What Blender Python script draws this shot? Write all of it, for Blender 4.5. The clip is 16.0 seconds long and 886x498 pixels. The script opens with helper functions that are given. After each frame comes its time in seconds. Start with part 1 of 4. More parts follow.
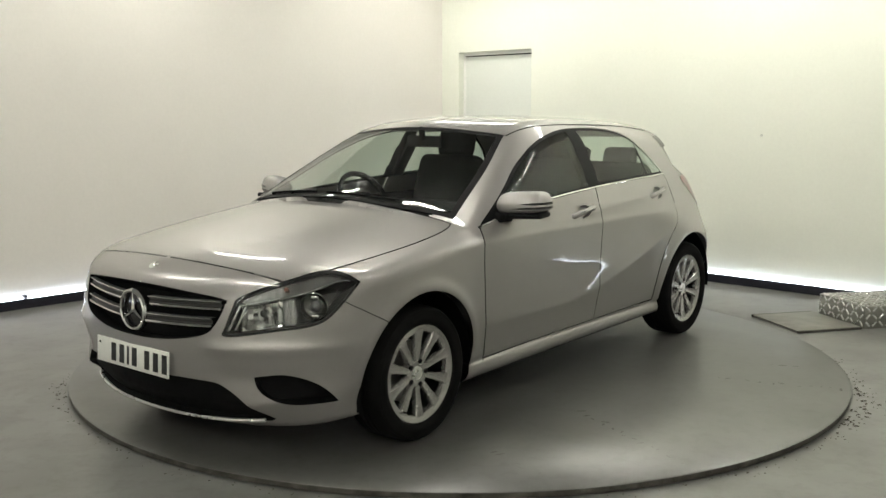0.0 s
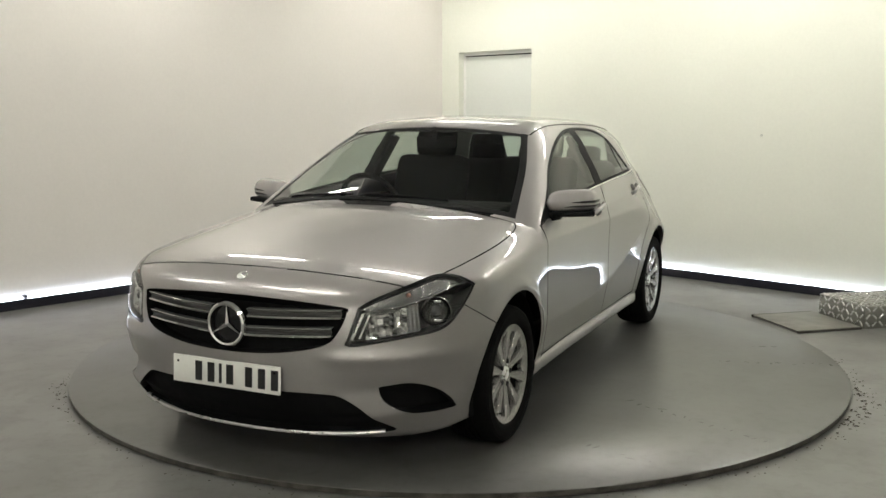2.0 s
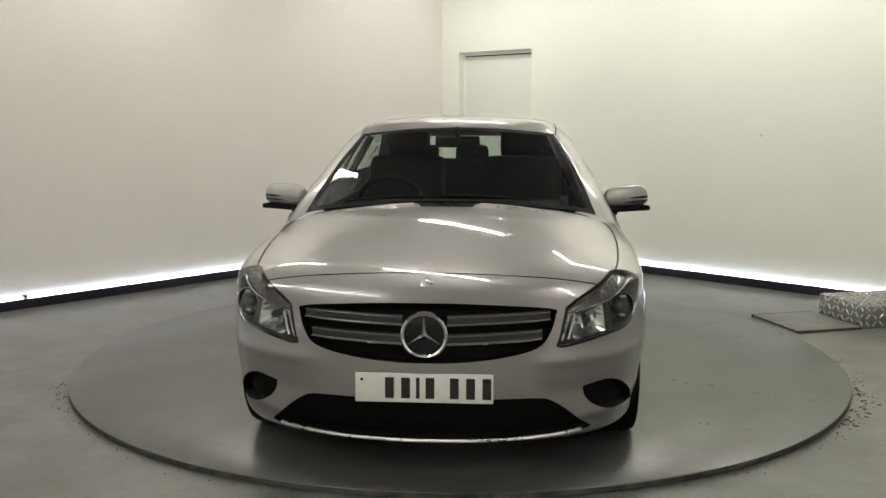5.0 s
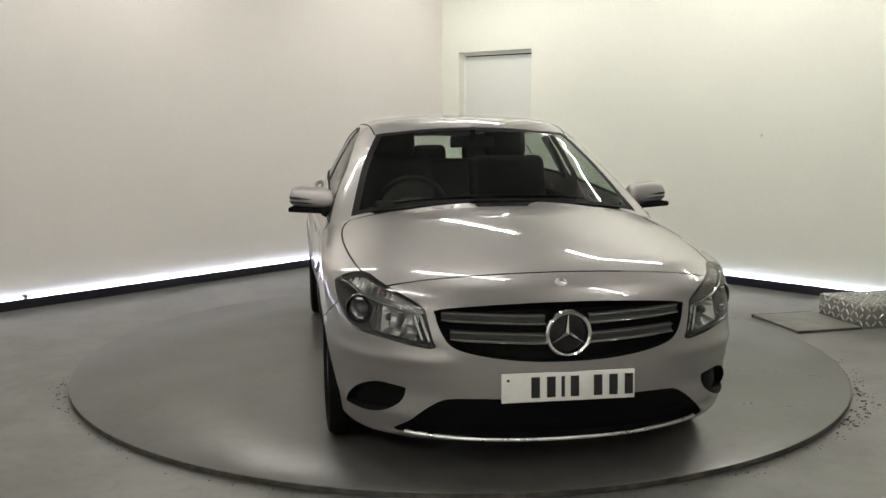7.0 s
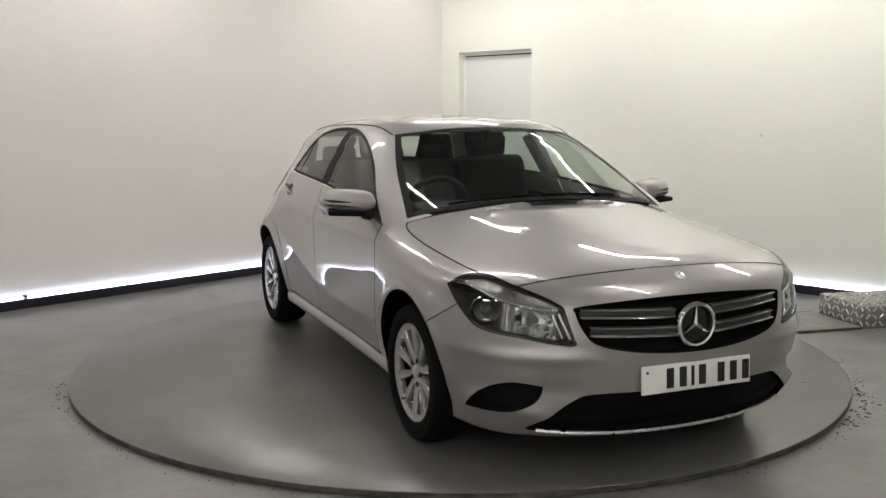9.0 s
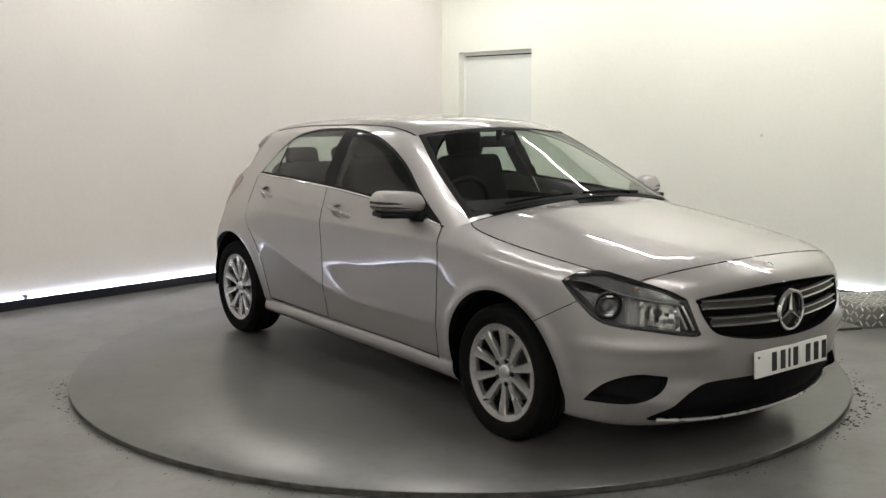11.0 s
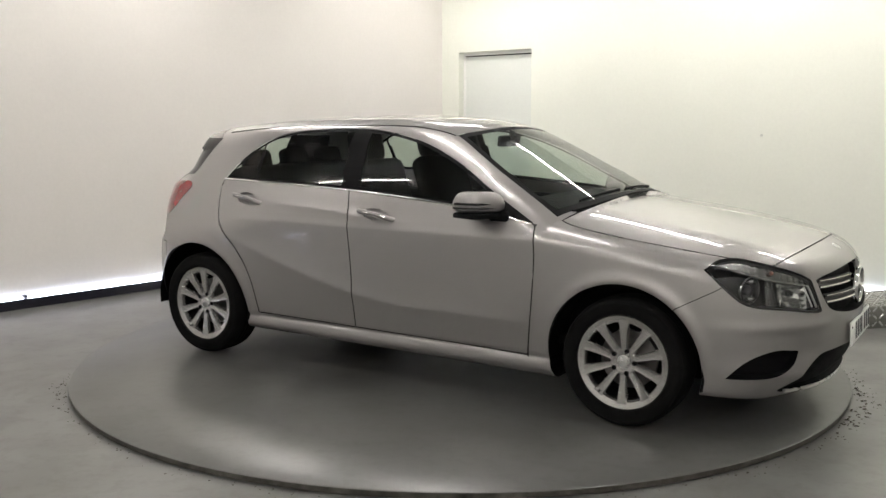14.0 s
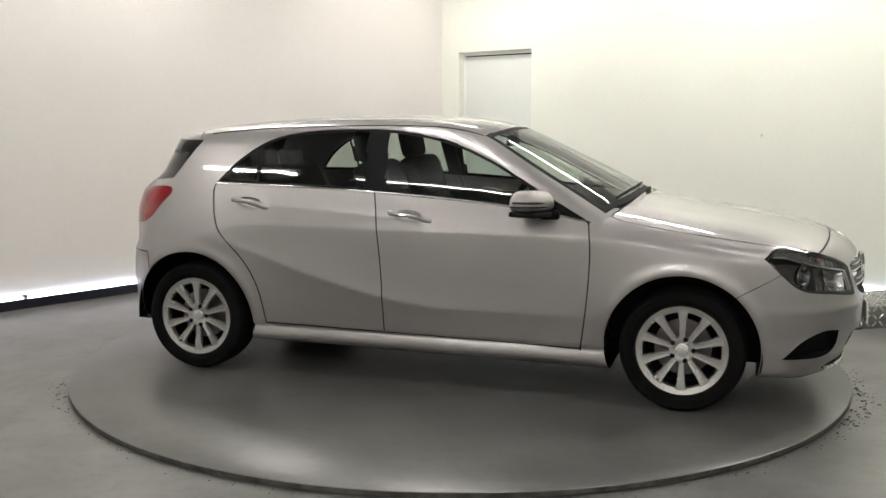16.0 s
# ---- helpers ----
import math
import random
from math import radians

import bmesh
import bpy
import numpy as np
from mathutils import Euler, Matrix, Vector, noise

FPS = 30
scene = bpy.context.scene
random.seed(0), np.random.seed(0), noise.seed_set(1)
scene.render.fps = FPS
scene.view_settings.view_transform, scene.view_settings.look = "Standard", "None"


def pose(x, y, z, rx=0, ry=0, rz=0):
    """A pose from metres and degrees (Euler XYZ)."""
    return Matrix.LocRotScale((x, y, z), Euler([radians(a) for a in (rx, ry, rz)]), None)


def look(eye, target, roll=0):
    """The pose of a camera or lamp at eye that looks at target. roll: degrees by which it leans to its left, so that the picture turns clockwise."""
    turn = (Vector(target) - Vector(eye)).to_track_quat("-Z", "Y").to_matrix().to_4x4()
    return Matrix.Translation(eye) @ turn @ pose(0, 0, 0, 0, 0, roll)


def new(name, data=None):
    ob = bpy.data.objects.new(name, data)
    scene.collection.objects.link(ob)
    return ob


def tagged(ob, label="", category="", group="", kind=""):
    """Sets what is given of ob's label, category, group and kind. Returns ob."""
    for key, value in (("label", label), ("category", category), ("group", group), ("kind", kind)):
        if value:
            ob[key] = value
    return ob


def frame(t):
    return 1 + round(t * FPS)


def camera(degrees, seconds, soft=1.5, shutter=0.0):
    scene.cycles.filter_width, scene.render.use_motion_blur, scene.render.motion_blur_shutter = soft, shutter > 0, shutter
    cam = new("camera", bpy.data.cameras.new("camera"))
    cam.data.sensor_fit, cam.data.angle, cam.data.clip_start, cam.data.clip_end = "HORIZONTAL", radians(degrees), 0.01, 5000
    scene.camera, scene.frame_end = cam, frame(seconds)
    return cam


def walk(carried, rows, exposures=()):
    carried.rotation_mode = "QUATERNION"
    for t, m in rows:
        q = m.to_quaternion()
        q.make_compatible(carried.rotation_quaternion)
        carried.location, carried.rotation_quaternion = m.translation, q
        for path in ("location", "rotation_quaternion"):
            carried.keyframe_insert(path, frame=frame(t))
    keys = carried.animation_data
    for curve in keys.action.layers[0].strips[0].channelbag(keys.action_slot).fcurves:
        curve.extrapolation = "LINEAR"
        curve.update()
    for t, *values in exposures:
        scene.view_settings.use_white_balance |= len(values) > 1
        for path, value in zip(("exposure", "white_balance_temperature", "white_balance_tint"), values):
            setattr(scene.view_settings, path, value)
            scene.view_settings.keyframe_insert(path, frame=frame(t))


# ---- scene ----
# The camera stands still on its tripod.
EYE = (0.0, -5.7653, 1.4466)
AHEAD = (-0.01535, 0.98998, -0.14034)
cam = camera(49.47, 16.0, soft=1.5)
STAND = look(EYE, [e + a for e, a in zip(EYE, AHEAD)], -0.069)
# the clip's camera dims and cools its picture a little while the nose faces it
walk(cam, [(0, STAND), (16, STAND)], [(0, 0.07, 6650, 6), (1.5, -0.01, 6640, 8), (3.5, -0.18, 6620, 10), (6.5, -0.22, 6560, 11), (9, -0.13, 6390, 15), (11.5, 0.02, 6420, 14), (13, 0.07, 6430, 14), (16, 0.11, 6430, 14)])


def turn(t):
    """The turntable's angle in degrees."""
    s = t / 16
    return -128.085 + 6.94486 * t + math.degrees(0.02419 * (s * s - s) + 0.00282 * (s ** 3 - s))


CAR_OFF = (0.0342, 0.0206)     # the car's middle on the turntable
R_DISC = 2.232
FLOOR = -0.035
CORNER = Vector((-0.17, 4.85, 0))
ALONG_L = Vector((-3.27, -3.577, 0)).normalized()   # left wall, from the corner
ALONG_R = Vector((3.577, -3.27, 0)).normalized()    # right wall, from the corner
CEIL = 3.2

# ---- world and light ----
world = bpy.data.worlds.new("world")
world.use_nodes = True
world.node_tree.nodes["Background"].inputs[0].default_value = (0.9, 0.95, 1, 1)
world.node_tree.nodes["Background"].inputs[1].default_value = 0.01
scene.world = world
scene.view_settings.exposure = 0.0
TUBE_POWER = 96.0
LED_POWER = 20.0

# ---- materials ----


class Mat:
    """A small wrapper that builds a node material."""

    def __init__(self, name, color=(0.5, 0.5, 0.5), rough=0.5, metal=0.0, **more):
        self.m = bpy.data.materials.new(name)
        self.m.use_nodes = True
        self.t = self.m.node_tree
        self.b = self.t.nodes["Principled BSDF"]
        self.b.inputs["Base Color"].default_value = (*color, 1)
        self.b.inputs["Roughness"].default_value = rough
        self.b.inputs["Metallic"].default_value = metal
        for k, v in more.items():
            self.b.inputs[k.replace("_", " ")].default_value = v

    def node(self, kind, **vals):
        n = self.t.nodes.new(kind)
        for k, v in vals.items():
            n.inputs[k.replace("_", " ")].default_value = v
        return n

    def link(self, a, b):
        self.t.links.new(a, b)

    def noise(self, scale, detail=4, rough=0.55, dim="Object"):
        tc = self.node("ShaderNodeTexCoord")
        n = self.node("ShaderNodeTexNoise", Scale=scale, Detail=detail, Roughness=rough)
        self.link(tc.outputs[dim], n.inputs["Vector"])
        return n.outputs["Fac"]

    def ramp(self, fac, stops):
        r = self.node("ShaderNodeValToRGB")
        while len(r.color_ramp.elements) < len(stops):
            r.color_ramp.elements.new(0.5)
        for e, (p, c) in zip(r.color_ramp.elements, stops):
            e.position, e.color = p, (*c, 1) if len(c) == 3 else c
        self.link(fac, r.inputs[0])
        return r.outputs[0]

    def mul(self, a, b, kind="MULTIPLY", fac=1.0):
        m = self.node("ShaderNodeMix")
        m.data_type, m.blend_type = "RGBA", kind
        m.inputs[0].default_value = fac
        self.link(a, m.inputs[6])
        self.link(b, m.inputs[7])
        return m.outputs[2]

    def color(self, out):
        self.link(out, self.b.inputs["Base Color"])
        return self

    def rough(self, fac, lo, hi):
        r = self.node("ShaderNodeMapRange")
        r.inputs[3].default_value, r.inputs[4].default_value = lo, hi
        self.link(fac, r.inputs[0])
        self.link(r.outputs[0], self.b.inputs["Roughness"])
        return self

    def bump(self, fac, strength=0.1, dist=0.01):
        b = self.node("ShaderNodeBump", Strength=strength, Distance=dist)
        self.link(fac, b.inputs["Height"])
        self.link(b.outputs[0], self.b.inputs["Normal"])
        return self


def simple(name, color, rough, metal=0.0, spread=0.12, scale=25.0, bump=0.0, **more):
    m = Mat(name, color, rough, metal, **more)
    n = m.noise(scale)
    lo, hi = [tuple(min(1, c * k) for c in color) for k in (1 - spread, 1 + spread)]
    m.color(m.ramp(n, [(0.3, lo), (0.7, hi)]))
    m.rough(n, rough * 0.85, min(1, rough * 1.15))
    if bump:
        m.bump(m.noise(scale * 8), bump, 0.002)
    return m.m


def paint_material():
    m = Mat("silver_paint", (0.4, 0.385, 0.38), 0.42, 0.64)
    m.b.inputs["Coat Weight"].default_value = 1.0
    m.b.inputs["Coat Roughness"].default_value = 0.02
    m.b.inputs["Coat IOR"].default_value = 1.5
    f = m.noise(700, 2)
    m.color(m.ramp(f, [(0.3, (0.245, 0.231, 0.230)), (0.7, (0.37, 0.350, 0.349))]))
    m.rough(m.noise(3.0), 0.40, 0.44)
    return m.m


def glass_material(name, tint, base=0.04, top=0.9):
    """Thin tinted glass: clear, with a gloss that grows towards grazing angles."""
    m = Mat(name)
    t = m.t
    t.nodes.remove(m.b)
    clear = m.node("ShaderNodeBsdfTransparent")
    clear.inputs[0].default_value = (*tint, 1)
    gloss = m.node("ShaderNodeBsdfGlossy", Roughness=0.01)
    face = m.node("ShaderNodeLayerWeight", Blend=0.5)
    steep = m.node("ShaderNodeMath")
    steep.operation = "POWER"
    steep.inputs[1].default_value = 5.0
    m.link(face.outputs["Facing"], steep.inputs[0])
    span = m.node("ShaderNodeMapRange")
    span.inputs[3].default_value, span.inputs[4].default_value = base, top
    m.link(steep.outputs[0], span.inputs[0])
    mix = m.node("ShaderNodeMixShader")
    m.link(span.outputs[0], mix.inputs[0])
    m.link(clear.outputs[0], mix.inputs[1])
    m.link(gloss.outputs[0], mix.inputs[2])
    m.link(mix.outputs[0], t.nodes["Material Output"].inputs[0])
    return m.m


def glow_material(name, color, power):
    m = Mat(name, (0.9, 0.9, 0.9), 0.5)
    m.b.inputs["Emission Color"].default_value = (*color, 1)
    m.b.inputs["Emission Strength"].default_value = power
    return m.m


def wall_material(name, color):
    m = Mat(name, color, 0.6)
    n = m.noise(0.9, 5)
    fine = m.noise(40, 3)
    c1 = m.ramp(n, [(0.3, tuple(c * 0.955 for c in color)), (0.7, color)])
    c2 = m.ramp(fine, [(0.3, (0.97, 0.97, 0.97)), (0.7, (1, 1, 1))])
    m.color(m.mul(c1, c2))
    m.bump(m.noise(160, 3), 0.06, 0.002)
    return m.m


def concrete_material(name, base, gloss, shine):
    """Painted, sealed concrete: mottled, with wiped patches, scuffs and fine pits."""
    m = Mat(name, base, gloss)
    big = m.noise(0.6, 2, 0.4)
    mid = m.noise(2.6, 2, 0.4)
    fine = m.noise(14, 4, 0.6)
    c = m.ramp(big, [(0.2, tuple(b * 0.90 for b in base)), (0.8, tuple(b * 1.10 for b in base))])
    c = m.mul(c, m.ramp(mid, [(0.3, (0.74, 0.735, 0.72)), (0.62, (1, 1, 1))]))
    c = m.mul(c, m.ramp(fine, [(0.32, (0.82, 0.815, 0.80)), (0.52, (1, 1, 1)), (0.72, (1, 1, 1))]))
    m.color(c)
    wipe = m.mul(m.ramp(m.noise(1.7, 2, 0.4), [(0.2, (0, 0, 0)), (0.8, (1, 1, 1))]), m.ramp(fine, [(0.2, (0.75, 0.75, 0.75)), (0.7, (1, 1, 1))]))
    m.rough(wipe, gloss * 0.94, gloss * 1.10)
    m.b.inputs["Specular IOR Level"].default_value = shine
    m.bump(m.noise(5, 2), 0.02, 0.006)
    return m.m


PAINT = paint_material()
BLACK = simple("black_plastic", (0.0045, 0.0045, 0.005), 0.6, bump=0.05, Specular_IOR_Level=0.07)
GLOSSY = simple("gloss_black", (0.008, 0.008, 0.009), 0.08)
PILLAR = simple("pillar_black", (0.004, 0.004, 0.0045), 0.6, Specular_IOR_Level=0.1)
SHUT = simple("shut_line_black", (0.01, 0.01, 0.01), 0.8)
CHROME = simple("chrome", (0.75, 0.75, 0.74), 0.08, 1.0, 0.03)
SATIN = simple("satin_silver", (0.62, 0.62, 0.61), 0.28, 0.9, 0.05)
ALLOY = simple("alloy_silver", (0.43, 0.42, 0.41), 0.26, 0.75, 0.06, Coat_Weight=0.6)
RUBBER = simple("tyre_rubber", (0.006, 0.006, 0.006), 0.85, 0, 0.25, 12, 0.15, Specular_IOR_Level=0.06)
GLASS = glass_material("tinted_glass", (0.74, 0.80, 0.755))
PRIVACY = glass_material("side_glass", (0.64, 0.70, 0.655))
LENS = glass_material("clear_lens", (0.84, 0.85, 0.85))
RED = simple("red_lens", (0.22, 0.005, 0.010), 0.12, 0, 0.2, 30, Coat_Weight=1.0)
MIRROR = simple("reflector_chrome", (0.8, 0.8, 0.8), 0.06, 1.0, 0.02)
FABRIC = simple("black_fabric", (0.006, 0.006, 0.0063), 0.9, 0, 0.15, 30, Specular_IOR_Level=0.2)
PLATE = simple("plate_white", (0.78, 0.78, 0.74), 0.35, 0, 0.04)
INK = simple("plate_black", (0.01, 0.01, 0.01), 0.4)
DISC_STEEL = simple("disc_edge_steel", (0.09, 0.085, 0.075), 0.5, 0.6, 0.5, 14)
WALL_L = wall_material("left_wall_paint", (0.80, 0.765, 0.73))
WALL_R = wall_material("right_wall_paint", (0.80, 0.81, 0.73))
WHITE = wall_material("white_paint", (0.8, 0.8, 0.77))
DOORPAINT = wall_material("door_paint", (0.70, 0.72, 0.68))
CONCRETE = concrete_material("floor_paint", (0.195, 0.194, 0.187), 0.312, 0.65)
DISCPAINT = concrete_material("disc_paint", (0.096, 0.0955, 0.091), 0.312, 1.0)
# unseen ceiling, its unlit look put into a grey colour for darker bonnet reflections
CEILING = wall_material("dark_ceiling_paint", (0.30, 0.30, 0.29))
SKIRT = simple("dark_skirting", (0.012, 0.012, 0.02), 0.35)
CHEQUER = simple("chequer_aluminium", (0.30, 0.295, 0.27), 0.42, 0.8, 0.15, 8)
PLYWOOD = simple("grey_ramp_board", (0.19, 0.185, 0.165), 0.45, 0, 0.25, 9)
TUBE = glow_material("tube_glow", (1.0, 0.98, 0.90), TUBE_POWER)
LED = glow_material("led_glow", (0.74, 0.82, 1.0), LED_POWER)
DIRT = simple("dry_dirt", (0.08, 0.07, 0.058), 0.95, 0, 0.4)

# ---- building helpers ----


def mesh_of(name, bm, smooth=True, angle=35):
    me = bpy.data.meshes.new(name)
    bmesh.ops.recalc_face_normals(bm, faces=bm.faces)
    bm.to_mesh(me)
    bm.free()
    if smooth:
        for p in me.polygons:
            p.use_smooth = True
        me.set_sharp_from_angle(angle=radians(angle))
    return me


def part(name, bm, material, parent=None, label="", smooth=True):
    """One mesh object under a thing or a part, in the parent's space."""
    ob = new(name, mesh_of(name, bm, smooth) if isinstance(bm, bmesh.types.BMesh) else bm)
    if not ob.data.materials:
        ob.data.materials.append(material)
    if parent:
        ob.parent = parent
    if label:
        tagged(ob, label)
    return ob


def thing(name, label, category, m=None, group="", kind=""):
    ob = new(name)
    ob.empty_display_size = 0.1
    if m is not None:
        ob.matrix_basis = m
    return tagged(ob, label, category, group, kind)


def box(sx, sy, sz, m=None, bevel=0.0, seg=2):
    """A box by its full sizes, its origin at its middle."""
    bm = bmesh.new()
    bmesh.ops.create_cube(bm, size=1)
    bmesh.ops.scale(bm, vec=(sx, sy, sz), verts=bm.verts)
    if bevel:
        bmesh.ops.bevel(bm, geom=bm.edges[:], offset=bevel, segments=seg, profile=0.5, affect="EDGES")
    if m is not None:
        bm.transform(m)
    return bm


def join(*bms):
    """One bmesh out of several."""
    out = bmesh.new()
    for b in bms:
        me = bpy.data.meshes.new("joined")
        b.to_mesh(me)
        b.free()
        out.from_mesh(me)
        bpy.data.meshes.remove(me)
    return out


def revolve(profile, steps=48, axis="Y"):
    """A turned body from (radius, along) points about the axis."""
    bm = bmesh.new()
    rings = []
    for i in range(steps):
        a = 2 * math.pi * i / steps
        ring = []
        for r, h in profile:
            c, s = r * math.cos(a), r * math.sin(a)
            ring.append(bm.verts.new((c, h, s) if axis == "Y" else (c, s, h)))
        rings.append(ring)
    for i in range(steps):
        a, b = rings[i], rings[(i + 1) % steps]
        for j in range(len(profile) - 1):
            bm.faces.new((a[j], a[j + 1], b[j + 1], b[j]))
    bmesh.ops.remove_doubles(bm, verts=bm.verts, dist=1e-5)
    return bm


def prism(points, depth, m=None, bevel=0.0):
    """A flat outline in x and z, thick along y."""
    bm = bmesh.new()
    f = bm.faces.new([bm.verts.new((x, 0, z)) for x, z in points])
    r = bmesh.ops.extrude_face_region(bm, geom=[f])
    bmesh.ops.translate(bm, vec=(0, depth, 0), verts=[v for v in r["geom"] if isinstance(v, bmesh.types.BMVert)])
    if bevel:
        bmesh.ops.bevel(bm, geom=bm.edges[:], offset=bevel, segments=2, profile=0.5, affect="EDGES")
    if m is not None:
        bm.transform(m)
    return bm


def tube_along(points, radius, sides=8, closed=False):
    """A round bar along a line of points."""
    bm = bmesh.new()
    pts = [Vector(p) for p in points]
    rings = []
    n = len(pts)
    for i, p in enumerate(pts):
        a, b = (pts[(i - 1) % n], pts[(i + 1) % n]) if closed else (pts[max(i - 1, 0)], pts[min(i + 1, n - 1)])
        d = (b - a).normalized()
        up = Vector((0, 0, 1)) if abs(d.z) < 0.9 else Vector((1, 0, 0))
        s = d.cross(up).normalized()
        u = s.cross(d)
        rings.append([bm.verts.new(p + radius * (math.cos(k * 2 * math.pi / sides) * s + math.sin(k * 2 * math.pi / sides) * u)) for k in range(sides)])
    for i in range(n if closed else n - 1):
        a, b = rings[i], rings[(i + 1) % n]
        for k in range(sides):
            bm.faces.new((a[k], a[(k + 1) % sides], b[(k + 1) % sides], b[k]))
    if not closed:
        bm.faces.new(rings[0])
        bm.faces.new(rings[-1])
    return bm


def slab(name, a, b, z0, z1, thick, outward, material, label, category):
    """An upright wall between two plan points; its inner face on the line, its thickness outward."""
    a, b, o = Vector(a), Vector(b), Vector(outward).normalized() * thick
    bm = bmesh.new()
    vs = [bm.verts.new((p.x, p.y, z)) for z in (z0, z1) for p in (a, b, b + o, a + o)]
    for f in ((0, 1, 2, 3), (7, 6, 5, 4), (0, 4, 5, 1), (1, 5, 6, 2), (2, 6, 7, 3), (3, 7, 4, 0)):
        bm.faces.new([vs[i] for i in f])
    ob = part(name, bm, material, smooth=False)
    return tagged(ob, label, category, kind="structure")


# ---- the room ----
IN_L = Vector((-ALONG_R.x, -ALONG_R.y, 0)) * -1      # from the left wall into the room
IN_R = ALONG_L.copy()                                # from the right wall into the room
CW = CORNER - IN_L * 0.07 - IN_R * 0.07              # the walls stand behind the skirting light
LEN_L, LEN_R = 10.5, 10.5


def build_room():
    pl = CW + ALONG_L * LEN_L
    pr = CW + ALONG_R * LEN_R
    pb = CW + ALONG_L * LEN_L + ALONG_R * LEN_R
    bm = bmesh.new()
    for p in (CW - IN_L * 0.4 - IN_R * 0.4, pl - IN_L * 0.4 + IN_R * 0.4, pb + IN_L * 0.4 + IN_R * 0.4, pr + IN_L * 0.4 - IN_R * 0.4):
        bm.verts.new((p.x, p.y, 0))
    bm.faces.new(list(bm.verts))
    ex = bmesh.ops.extrude_face_region(bm, geom=bm.faces[:])
    bmesh.ops.translate(bm, vec=(0, 0, -0.2), verts=[v for v in ex["geom"] if isinstance(v, bmesh.types.BMVert)])
    bm.transform(Matrix.Translation((0, 0, FLOOR)))
    tagged(part("floor", bm, CONCRETE, smooth=False), "glossy grey painted concrete floor with scuffs", "floor", kind="structure")
    slab("wall_left", CW, pl, FLOOR, CEIL, 0.2, -IN_L, WALL_L, "plain white painted studio wall", "wall")
    # the right wall, with the door opening
    d0, d1, dz = DOOR_A, DOOR_B, DOOR_TOP
    slab("wall_right_far", CW, CW + ALONG_R * d0, FLOOR, CEIL, 0.2, -IN_R, WALL_R, "plain white painted studio wall", "wall")
    slab("wall_right_over_door", CW + ALONG_R * d0, CW + ALONG_R * d1, dz, CEIL, 0.2, -IN_R, WALL_R, "white painted wall over the door", "wall")
    slab("wall_right_near", CW + ALONG_R * d1, pr, FLOOR, CEIL, 0.2, -IN_R, WALL_R, "plain white painted studio wall", "wall")
    slab("wall_back_left", pl, pb, FLOOR, CEIL, 0.2, ALONG_L, WHITE, "plain white studio wall behind the camera", "wall")
    slab("wall_back_right", pr, pb, FLOOR, CEIL, 0.2, ALONG_R, WHITE, "plain white studio wall behind the camera", "wall")
    c = (CW + pb) / 2
    ang = math.degrees(math.atan2(ALONG_R.y, ALONG_R.x))
    bm = box(LEN_R + 0.8, LEN_L + 0.8, 0.15, pose(c.x, c.y, CEIL + 0.075, 0, 0, ang))
    tagged(part("ceiling", bm, CEILING, smooth=False), "flat grey ceiling out of view, coloured dark to dim reflections in the bonnet", "ceiling", kind="structure")
    # the door, set back in its opening
    door = thing("door_1", "closed pale grey flush door set back in the white wall", "door", kind="structure")
    w = d1 - d0
    base = CW + ALONG_R * (d0 + w / 2) - IN_R * DOOR_DEEP
    m = pose(base.x, base.y, FLOOR, 0, 0, ang)
    part("door_leaf", box(w - 0.07, 0.045, dz - FLOOR - 0.045, m @ pose(0, 0.0, (dz - FLOOR - 0.04) / 2), 0.003), DOORPAINT, door)
    fr = 0.034
    part("door_frame", join(*[box(fr, 0.07, dz - FLOOR, m @ pose(s * (w / 2 - fr / 2), 0.01, (dz - FLOOR) / 2), 0.003) for s in (-1, 1)],
                            box(w - 2 * fr, 0.07, fr, m @ pose(0, 0.01, dz - FLOOR - fr / 2), 0.003)), WHITE, door)
    # a black strip puts the shadow line below the head into colour
    part("head_shadow_strip", box(w - 2 * fr, 0.02, 0.011, m @ pose(0, -0.018, dz - FLOOR - fr - 0.0055), 0.002), BLACK, door, "dark strip standing in for the shadow line under the door head")


DOOR_A, DOOR_B, DOOR_TOP, DOOR_DEEP = 0.25, 1.24, 2.084, 0.10


